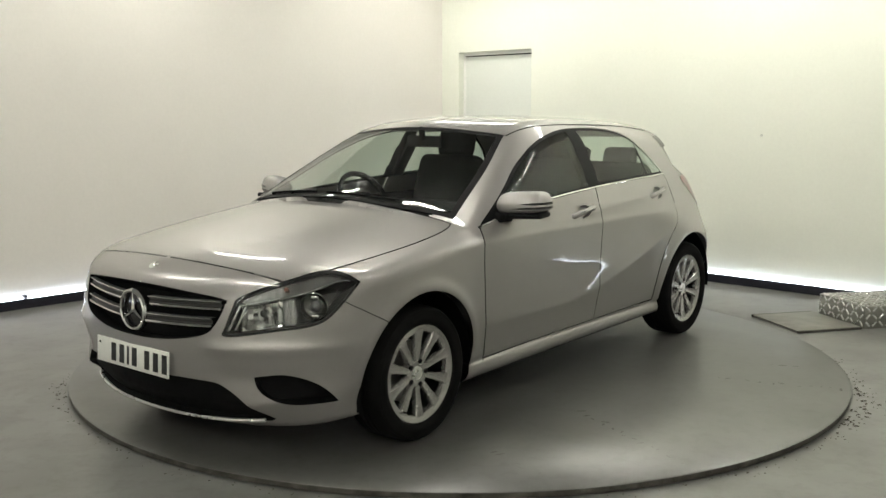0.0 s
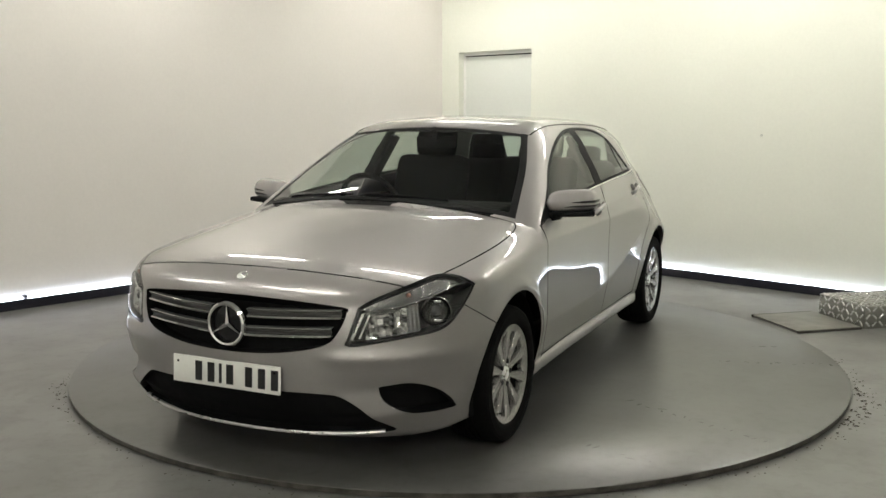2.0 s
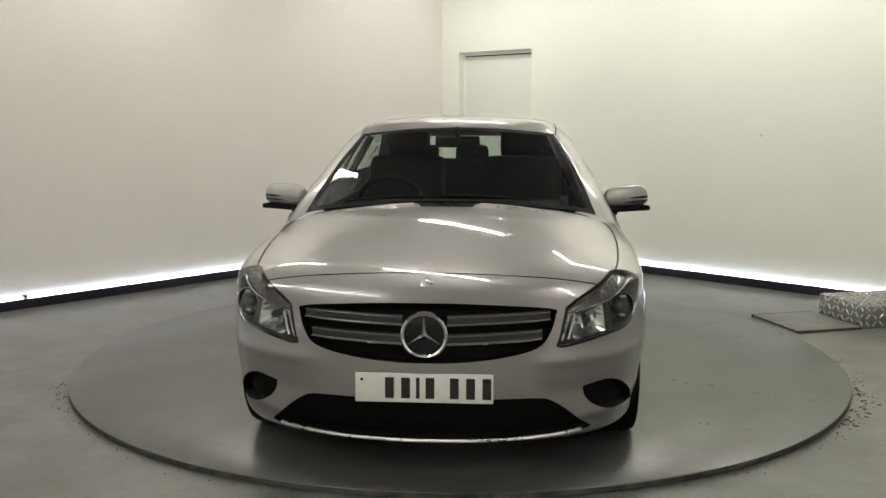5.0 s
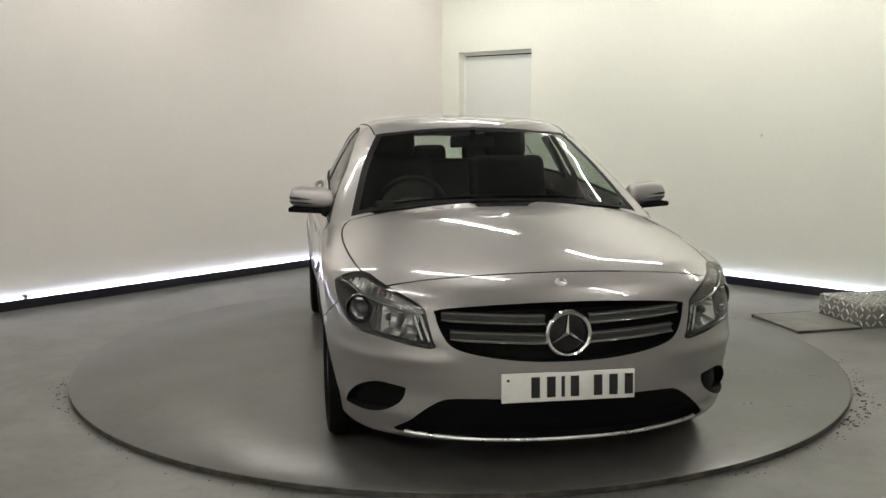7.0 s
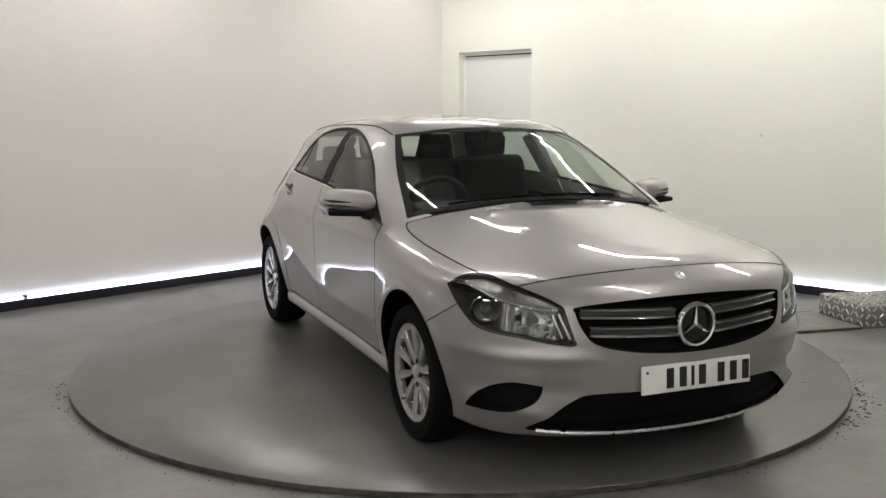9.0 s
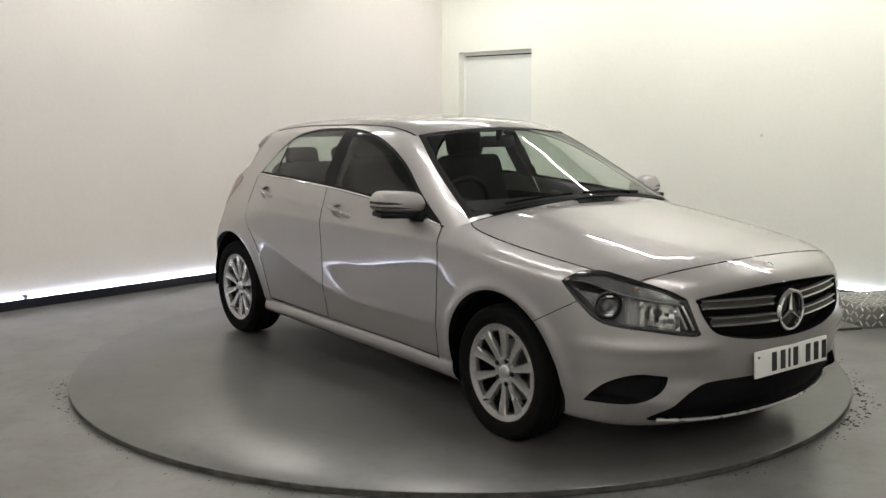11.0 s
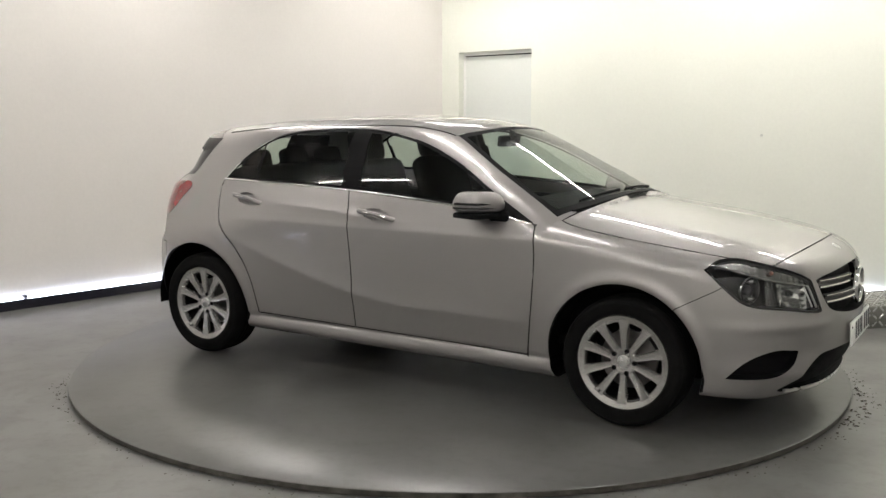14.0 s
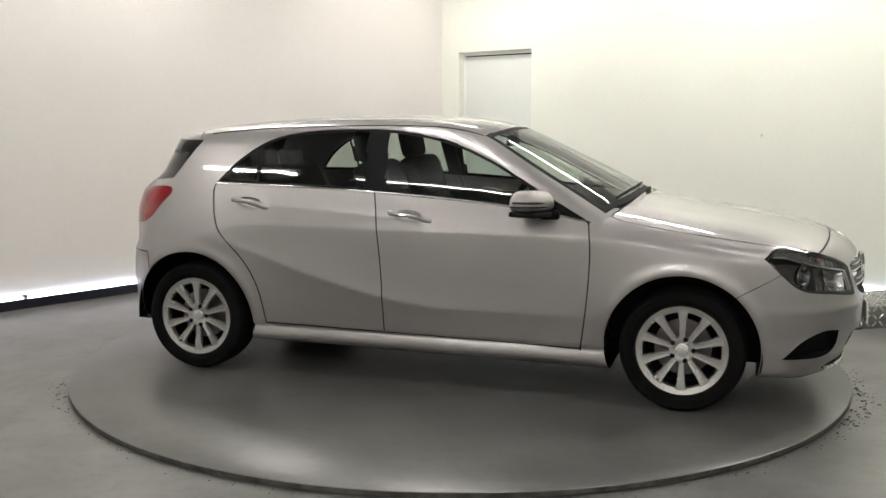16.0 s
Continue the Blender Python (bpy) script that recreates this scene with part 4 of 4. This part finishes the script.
def grille(car):
    g = new("grille")
    g.parent = car
    tagged(g, "chrome double-slat grille with a round emblem")
    for z, hw in ((0.672, 0.47), (0.603, 0.44)):
        for s in (1, -1):
            bm = bmesh.new()
            rows = []
            for k in range(13):
                y = 0.085 + (hw - 0.085) * k / 12
                x = nose_x(y, z) - 0.012
                up = 0.012 * (k / 12)
                rows.append([bm.verts.new((x - dx, s * y, z + up + dz)) for dx, dz in ((0.02, 0.019), (0.004, 0.017), (0.0, 0.009), (0.006, 0.004), (0.006, -0.004), (0.0, -0.009), (0.004, -0.017), (0.02, -0.019))])
            for a, b in zip(rows, rows[1:]):
                for k in range(7):
                    bm.faces.new((a[k], a[k + 1], b[k + 1], b[k]))
            part("slat", bm, simple_cache("slat_grey", (0.07, 0.07, 0.069), 0.45, 0.6, 0.02, 2.0), g, "dark satin grille slat with chrome edges")
            for dz, rad in ((0.0155, 0.0030), (-0.0150, 0.0058)):
                part("slat_trim", tube_along([(nose_x(y, z) - 0.010, s * y, z + dz + 0.012 * (y - 0.085) / (hw - 0.085)) for y in np.linspace(0.085, hw, 13)], rad, 6), CHROME, g, "chrome edge")
    cz, cx = 0.622, 2.222
    ring = revolve([(0.092, -0.004), (0.089, 0.006), (0.083, 0.010), (0.076, 0.007), (0.074, -0.004), (0.092, -0.004)], 56)
    ring.transform(pose(cx, 0, cz, 0, 0, -90))
    part("emblem_ring", ring, CHROME, g, "chrome ring")
    back = revolve([(0.09, -0.012), (0.075, -0.010), (0.001, -0.008)], 40)
    back.transform(pose(cx, 0, cz, 0, 0, -90))
    part("emblem_back", back, GLOSSY, g)
    arms = []
    for i in range(3):
        a = math.radians(90 + 120 * i)
        bm = bmesh.new()
        d, n = (math.cos(a), math.sin(a)), (-math.sin(a), math.cos(a))
        b0 = [bm.verts.new((0.0, n[0] * w, n[1] * w)) for w in (-0.0095, 0.0095)]
        tip = bm.verts.new((0.001, d[0] * 0.078, d[1] * 0.078))
        top = bm.verts.new((0.010, 0, 0))
        bm.faces.new((b0[0], tip, top))
        bm.faces.new((tip, b0[1], top))
        bm.transform(Matrix.Translation((cx - 0.002, 0, cz)))
        arms.append(bm)
    part("emblem_arms", join(*arms), CHROME, g, smooth=False)
    # chrome surround along the lower lip, and the small badge on the nose
    lip = []
    for y in np.linspace(-0.60, 0.60, 41):
        z = 0.186 + 0.028 * (abs(y) / 0.64) ** 3
        lip.append((skin_x(abs(y), z) + 0.001, y, z))
    part("lower_lip_trim", tube_along(lip, 0.0085, 8), SATIN, car, "silver strip along the lower intake")
    b = revolve([(0.001, 0.004), (0.018, 0.003), (0.024, 0.0), (0.024, -0.004)], 24)
    b.transform(pose(skin_x(0, 0.800) + 0.001, 0, 0.800, 0, 0, -90) @ pose(0, 0, 0, 55))
    part("nose_badge", b, SATIN, car, "small round silver badge")


def mirrors(car):
    n = 4.2
    centre, half = Vector((0.615, 0.905, 1.012)), Vector((0.080, 0.116, 0.056))

    def shaped(p, grow=1.0):
        """A rounded box: blunt at its outer end, flat below, drawn in towards the top."""
        k = (abs(p.x) ** n + abs(p.y) ** n + abs(p.z) ** n) ** (-1 / n) * grow
        q = p * k
        if q.z < 0:
            q.z *= 0.92
        wide = 1 - 0.30 * max(q.z, 0) - 0.12 * (q.y + 1) / 2
        return Vector((centre.x + q.x * half.x * wide - 0.032 * q.y, centre.y + q.y * half.y * (1 - 0.12 * max(q.z, 0)), centre.z + q.z * half.z + 0.006 * q.y))

    for s in (1, -1):
        m = new("door_mirror")
        m.parent = car
        tagged(m, "silver door mirror with dark signal strips and a black foot")
        side = Matrix.Diagonal((1, s, 1, 1))
        bm = bmesh.new()
        bmesh.ops.create_cube(bm, size=2)
        bmesh.ops.subdivide_edges(bm, edges=bm.edges[:], cuts=11, use_grid_fill=True)
        for v in bm.verts:
            v.co = shaped(v.co.copy())
        bm.transform(side)
        part("mirror_cap", bm, PAINT, m, "silver mirror cap")
        for z, a0, a1, h in ((-0.10, 100, -14, 0.0055), (-0.50, 112, -30, 0.0045)):
            bm = bmesh.new()
            rows = []
            for k in range(25):
                a = math.radians(a0 + (a1 - a0) * k / 24)
                thin = min(1.0, (24 - k) / 6) * h + 0.0004
                base = Vector((math.cos(a + math.pi / 2 - math.radians(72)), math.sin(a + math.pi / 2 - math.radians(72)), 0))
                spots = []
                for dz, g in ((-1, 0.98), (-1, 1.012), (1, 1.012), (1, 0.98)):
                    p = Vector((base.x, base.y, 0)).normalized()
                    flat = (abs(p.x) ** n + abs(p.y) ** n) ** (-1 / n)
                    room = (1 - abs(z) ** n) ** (1 / n)
                    spots.append(bm.verts.new(shaped(Vector((p.x * flat * room, p.y * flat * room, z)), g) + Vector((0, 0, dz * thin))))
                rows.append(spots)
            for a, b in zip(rows, rows[1:]):
                for k in range(4):
                    bm.faces.new((a[k], a[(k + 1) % 4], b[(k + 1) % 4], b[k]))
            bm.faces.new(rows[0])
            bm.faces.new(rows[-1])
            bm.transform(side)
            part("signal_strip", bm, GLOSSY, m, "dark strip of the side signal")
        part("mirror_foot", box(0.15, 0.232, 0.026, pose(0.620, s * 0.900, 0.950, s * 2, 0, s * 15), 0.010, 3), BLACK, m, "black mirror foot")
        part("mirror_arm", box(0.10, 0.09, 0.045, pose(0.69, s * 0.815, 0.945, s * -8, 0, s * -10), 0.015, 3), BLACK, m)


def skin_x(y, z):
    """How far forward the nose reaches."""
    lo, hi = 1.4, 2.4
    for _ in range(30):
        mid = (lo + hi) / 2
        if hull(np.array([[mid, y, z]]))[0] < 0:
            lo = mid
        else:
            hi = mid
    return lo


def skin_y(x, z):
    """The half width of the body at a place seen from the side."""
    lo, hi = 0.3, 1.0
    for _ in range(30):
        mid = (lo + hi) / 2
        if hull(np.array([[x, mid, z]]))[0] < 0:
            lo = mid
        else:
            hi = mid
    return lo


def handles(car, skin):
    for s in (1, -1):
        for x0, x1, z in HANDLES:
            h = new("door_handle")
            h.parent = car
            tagged(h, "silver bar handle over a shallow cup")
            pts = []
            for k in range(17):
                t = k / 16
                x = x0 + (x1 - x0) * t
                pts.append((x, s * (skin_y(x, z) + 0.001 + 0.026 * math.sin(math.pi * t) ** 0.5), z + 0.008 * math.sin(math.pi * t) - 0.030 * (t - 0.5)))
            bm = tube_along(pts, 0.0105, 10)
            bmesh.ops.scale(bm, vec=(1, 1, 1.3), space=Matrix.Translation((0, 0, -z)), verts=bm.verts)
            part("handle_cup", recess(skin, {"hole_rear_cup" if x0 < -0.5 else "hole_cup"}, 0.022, s), PAINT, h, "shallow silver cup behind the grip")
            part("grip", bm, PAINT, h, "silver bar handle")
            part("grip_trim", tube_along([(x, y + s * 0.0095, z_ + 0.004) for x, y, z_ in pts[3:14]], 0.0022, 6), CHROME, h, "thin bright line along the grip")


def chrome_belt(car):
    zline = curve(-1.262, 1.056, -0.8, 1.050, -0.27, 1.032, 0.55, 0.972, 0.885, 0.916)
    for s in (1, -1):
        pts = []
        for x in np.linspace(-1.262, 0.87, 60):
            z = float(zline(np.array([x]))[0]) - 0.002
            pts.append((x, s * (skin_y(x, z) + 0.001), z))
        part("belt_trim", tube_along(pts, 0.0055, 6), CHROME, car, "chrome strip below the side windows")


def plate(car):
    p = new("number_plate")
    p.parent = car
    tagged(p, "white number plate with black characters")
    p.matrix_basis = pose(2.237, 0, 0.424, 0, -3, 0)
    part("plate_board", box(0.008, 0.52, 0.111, None, 0.002), PLATE, p)
    y = -0.155
    for k, w in enumerate((0.05, 0.05, 0.02, 0.05, None, 0.05, 0.05, 0.05)):
        if w is None:
            y += 0.03
            continue
        part("character_bar", box(0.002, w * 0.66, 0.079, pose(0.005, y + w / 2, 0)), INK, p, smooth=False)
        y += w + 0.011
    for s in (-1, 1):
        b = revolve([(0.001, 0.002), (0.005, 0.001), (0.006, -0.002)], 10)
        b.transform(pose(0.005, s * 0.235, 0.03, 0, 0, -90))
        part("screw", b, BLACK, p)


def wipers(car):
    for k, (y0, y1) in enumerate(((0.40, -0.04), (-0.12, -0.52))):
        pts = []
        for t in np.linspace(0, 1, 9):
            y = y0 + (y1 - y0) * t
            x = 1.035 - 0.20 * y * y
            z = float(TOP(np.array([x + 0.10 * y * y]))[0] - 0.17 * y * y - 0.2 * max(abs(y) - 0.42, 0) ** 2) + 0.003
            pts.append((x, y, z))
        part("wiper", tube_along(pts, 0.006, 6), BLACK, car, "black wiper blade")


def screen_base(car):
    """A black rubber line where the windscreen meets the bonnet."""
    base = []
    edge = curve(0.0, 1.084, 0.1, 1.083, 0.45, 1.046, 0.73, 0.955)
    for y in np.linspace(-0.63, 0.63, 41):
        a = abs(y)
        x = float(edge(np.array([a]))[0])
        z0, z1 = 0.8, 1.3
        for _ in range(28):
            m = (z0 + z1) / 2
            if hull(np.array([[x, a, m]]))[0] < 0:
                z0 = m
            else:
                z1 = m
        base.append((x, y, z0 + 0.001))
    for s in (1, -1):
        pts = []
        for x in np.linspace(0.27, -1.40, 48):
            y = float(curve(-1.40, 0.50, -0.9, 0.535, -0.3, 0.553, 0.10, 0.552, 0.27, 0.545)(np.array([x]))[0])
            z0, z1 = 1.0, 1.6
            for _ in range(26):
                m = (z0 + z1) / 2
                if hull(np.array([[x, y, m]]))[0] < 0:
                    z0 = m
                else:
                    z1 = m
            pts.append((x, s * y, z0 - 0.001))
        part("roof_ditch_strip", tube_along(pts, 0.0045, 6), BLACK, car, "thin black strip along the roof edge")
    part("screen_seal", tube_along(base, 0.006, 8), BLACK, car, "black rubber seal below the windscreen")


def cabin(car):
    """Seats, dashboard, wheel and trim behind the glass."""
    def rounded(sx, sy, sz, m, bev):
        return box(sx, sy, sz, m, bev, 3)
    part("dashboard", join(rounded(0.42, 1.26, 0.20, pose(0.68, 0, 0.84, 0, 8, 0), 0.06), rounded(0.40, 1.16, 0.06, pose(0.76, 0, 0.945, 0, 4, 0), 0.02)), FABRIC, car, "black dashboard")
    part("cabin_floor", box(2.7, 1.40, 0.04, pose(-0.35, 0, 0.33)), FABRIC, car, "black cabin floor")
    for s in (1, -1):
        part("door_trim", join(rounded(1.90, 0.05, 0.54, pose(-0.22, s * 0.72, 0.66), 0.02)), FABRIC, car, "black inner door trim")
        part("pillar_trim", box(0.09, 0.03, 0.30, pose(-0.29, s * 0.655, 1.17, s * 29, -6, 0), 0.01), FABRIC, car)
    part("headlining", rounded(1.45, 0.80, 0.03, pose(-0.62, 0, 1.350, 0, 0, 0), 0.01), simple_cache("grey_headlining", (0.12, 0.12, 0.115), 0.9), car, "grey headlining")
    part("parcel_shelf", box(0.5, 1.0, 0.03, pose(-1.52, 0, 1.0), 0.01), FABRIC, car)
    for s in (1, -1):
        seat = new("front_seat")
        seat.parent = car
        tagged(seat, "black fabric front seat with head restraint")
        y = s * 0.36
        part("cushion", rounded(0.52, 0.50, 0.18, pose(0.05, y, 0.52, 0, -8, 0), 0.06), FABRIC, seat)
        part("backrest", rounded(0.15, 0.49, 0.66, pose(-0.32, y, 0.86, 0, -19, 0), 0.06), FABRIC, seat)
        part("head_restraint", rounded(0.10, 0.27, 0.19, pose(-0.46, y, 1.255, 0, -14, 0), 0.045), FABRIC, seat)
    bench = new("rear_seat")
    bench.parent = car
    tagged(bench, "black fabric rear bench with head restraints")
    part("cushion", rounded(0.5, 1.22, 0.18, pose(-0.86, 0, 0.55, 0, -6, 0), 0.06), FABRIC, bench)
    part("backrest", rounded(0.16, 1.2, 0.58, pose(-1.20, 0, 0.84, 0, -22, 0), 0.06), FABRIC, bench)
    for y in (-0.36, 0.0, 0.36):
        part("head_restraint", rounded(0.09, 0.24, 0.13, pose(-1.33, y, 1.15, 0, -14, 0), 0.04), FABRIC, bench)
    sw = new("steering_wheel")
    sw.parent = car
    sw.matrix_basis = pose(0.42, -0.36, 0.93, 0, -66, 0)
    tagged(sw, "black three-spoke steering wheel")
    part("wheel_rim", tube_along([(0.185 * math.cos(a), 0.185 * math.sin(a), 0) for a in np.linspace(0, 2 * math.pi, 33)[:-1]], 0.016, 8, True), BLACK, sw)
    part("wheel_hub", join(box(0.12, 0.13, 0.05, None, 0.02), box(0.04, 0.34, 0.02, None, 0.008), box(0.18, 0.04, 0.02, pose(-0.09, 0, 0), 0.008)), BLACK, sw)
    part("interior_mirror", join(box(0.025, 0.25, 0.065, pose(0.30, 0, 1.285, 0, 8, 0), 0.012), box(0.03, 0.03, 0.08, pose(0.32, 0, 1.33), 0.008)), BLACK, car, "black interior mirror")


def build_turntable():
    t = thing("turntable", "round grey painted car turntable with a dark steel rim", "turntable")
    part("deck", revolve([(0.001, 0.0), (0.8, 0.0), (1.6, 0.0), (R_DISC - 0.006, 0.0), (R_DISC, -0.004), (R_DISC, -0.006)], 160, "Z"), DISCPAINT, t, "grey painted deck with scuffs")
    part("rim_plate", revolve([(R_DISC - 0.001, -0.004), (R_DISC - 0.001, -0.028), (R_DISC - 0.03, -0.030), (R_DISC - 0.03, -0.034)], 160, "Z"), DISC_STEEL, t, "dark steel rim")
    return t


def build_marks(table):
    """Tyre scuffs on the deck, which turn with it, and crumbs of dirt round its rim."""
    rng = random.Random(4)
    bm = bmesh.new()
    for (ax, ay), (bx, by), n in (((-0.396, 1.50), (-0.625, 2.16), 12), ((0.585, 1.22), (0.94, 1.94), 15), ((1.30, 1.20), (1.42, 1.55), 5), ((-0.86, 1.64), (-0.95, 1.77), 3)):
        for k in range(n):
            t = (k + rng.random() * 0.6) / n
            x, y = ax + (bx - ax) * t + rng.uniform(-0.02, 0.02), ay + (by - ay) * t + rng.uniform(-0.02, 0.02)
            a0, r0 = rng.uniform(0, 6.3), rng.uniform(0.006, 0.016)
            vs = []
            for j in range(7):
                a = j * 2 * math.pi / 7
                r = r0 * rng.uniform(0.5, 1.1)
                px, py = r * math.cos(a) * 1.9, r * math.sin(a) * 0.55
                vs.append(bm.verts.new((x + px * math.cos(a0) - py * math.sin(a0), y + px * math.sin(a0) + py * math.cos(a0), 0.0006)))
            bm.faces.new(vs)
    tagged(part("tyre_scuff", bm, simple_cache("scuff_grey", (0.05, 0.049, 0.045), 0.4), table, "faint dark tyre scuffs", smooth=False), kind="stuff")
    bm = bmesh.new()
    for k in range(700):
        a = rng.uniform(-2.95, 0.25)
        heavy = math.exp(-((a + 0.45) / 0.25) ** 2) + 0.35 * math.exp(-((a + 2.75) / 0.2) ** 2)
        if rng.random() > 0.22 + heavy:
            continue
        r = R_DISC + 0.012 + abs(rng.gauss(0, 0.03 + 0.03 * heavy))
        s = rng.uniform(0.0015, 0.004) * (1 + heavy * 0.7)
        m = pose(r * math.cos(a), r * math.sin(a), FLOOR + s * 0.35, rng.uniform(-20, 20), rng.uniform(-20, 20), rng.uniform(0, 360)) @ Matrix.Diagonal((s * rng.uniform(0.8, 2.2), s, s * 0.5, 1))
        bmesh.ops.create_icosphere(bm, subdivisions=1, radius=1, matrix=m)
    for v in bm.verts:
        v.co += Vector((rng.uniform(-1, 1), rng.uniform(-1, 1), 0)) * 0.0012
    tagged(part("floor_debris", bm, DIRT, None, smooth=False), "dark crumbs of dirt on the floor round the turntable", "debris", kind="stuff")


def build_ramp():
    """A low grey board and a chequer-plate box beside the turntable."""
    r = thing("ramp_board", "low grey ramp board on the floor beside the turntable", "ramp", pose(2.47, 0.97, FLOOR, 0, 0, -75))
    part("board", box(0.54, 0.50, 0.010, pose(0, 0, 0.0115), 0.003), PLYWOOD, r)
    part("edge_strip", box(0.02, 0.50, 0.016, pose(0.279, 0, 0.008), 0.003), DISC_STEEL, r, "dark edge strip")
    part("edge_strip", box(0.02, 0.50, 0.016, pose(-0.279, 0, 0.008), 0.003), DISC_STEEL, r)
    b = thing("chequer_box", "silver chequer-plate aluminium box on the floor", "box", pose(3.20, 1.135, FLOOR, 0, 0, 14))
    part("box_body", box(0.95, 0.52, 0.155, pose(0, 0, 0.0775), 0.003), CHEQUER, b)
    # raised bars of the tread, leaning one way and the other in turn
    bms = []
    pitch = 0.052
    for face in ("top", "front", "left"):
        nu, nv = {"top": (18, 10), "front": (18, 3), "left": (10, 3)}[face]
        for i in range(nu):
            for j in range(nv):
                u, v = (i + 0.5) * pitch, (j + 0.5) * pitch
                tilt = 45 if (i + j) % 2 else -45
                bar = box(0.044, 0.014, 0.006, pose(0, 0, 0, 0, 0, tilt), 0.0025, 1)
                if face == "top":
                    bar.transform(pose(-0.475 + u, -0.255 + v, 0.1565))
                elif face == "front":
                    bar.transform(pose(-0.475 + u, -0.2615, 0.006 + v) @ pose(0, 0, 0, 90))
                else:
                    bar.transform(pose(-0.4765, -0.255 + u, 0.006 + v) @ pose(0, 0, 0, 0, -90) @ pose(0, 0, 0, 0, 0, 90))
                bms.append(bar)
    tagged(part("tread", join(*bms), SATIN, b, "raised tread bars", smooth=False), kind="stuff")


def build_lights():
    wall_r = math.degrees(math.atan2(ALONG_R.y, ALONG_R.x))
    # first six placed from the car's reflections; the other seven are unseen added fill
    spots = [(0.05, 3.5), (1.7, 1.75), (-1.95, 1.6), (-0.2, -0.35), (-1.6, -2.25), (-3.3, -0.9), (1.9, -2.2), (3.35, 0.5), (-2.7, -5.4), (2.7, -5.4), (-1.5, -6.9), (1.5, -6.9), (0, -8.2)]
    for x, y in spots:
        f = thing("ceiling_or_fill_light", "white fluorescent batten with a bare tube, in a set partly added as fill", "ceiling light", pose(x, y, CEIL, 0, 0, -30 if x < -3 else wall_r), "ceiling lights")
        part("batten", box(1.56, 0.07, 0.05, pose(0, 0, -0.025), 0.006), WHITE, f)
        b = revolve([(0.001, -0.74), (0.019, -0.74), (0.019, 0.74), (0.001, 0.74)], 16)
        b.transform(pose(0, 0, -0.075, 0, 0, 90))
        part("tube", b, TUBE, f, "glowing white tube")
        for s in (-1, 1):
            if y > 3:
                # added unseen shields cut this batten's light on the upper corner walls
                bm = box(1.56, 0.004, 0.085, pose(0, s * 0.064, -0.078, s * 22))
                part("added_shield", bm, WHITE, f, "white slanted shield, added unseen to keep tube light off the walls", smooth=False)
            part("lampholder", box(0.03, 0.04, 0.06, pose(s * 0.755, 0, -0.07), 0.004), WHITE, f)


build_room()
build_skirting()
build_lights()
build_ramp()
turntable = build_turntable()
build_marks(turntable)
car = build_car()


def motions():
    times = [0.5 * k for k in range(33)]
    walk(turntable, [(t, pose(0, 0, 0, 0, 0, turn(t))) for t in times])
    spot = pose(CAR_OFF[0], CAR_OFF[1], 0)
    walk(car, [(t, pose(0, 0, 0, 0, 0, turn(t)) @ spot) for t in times])


motions()
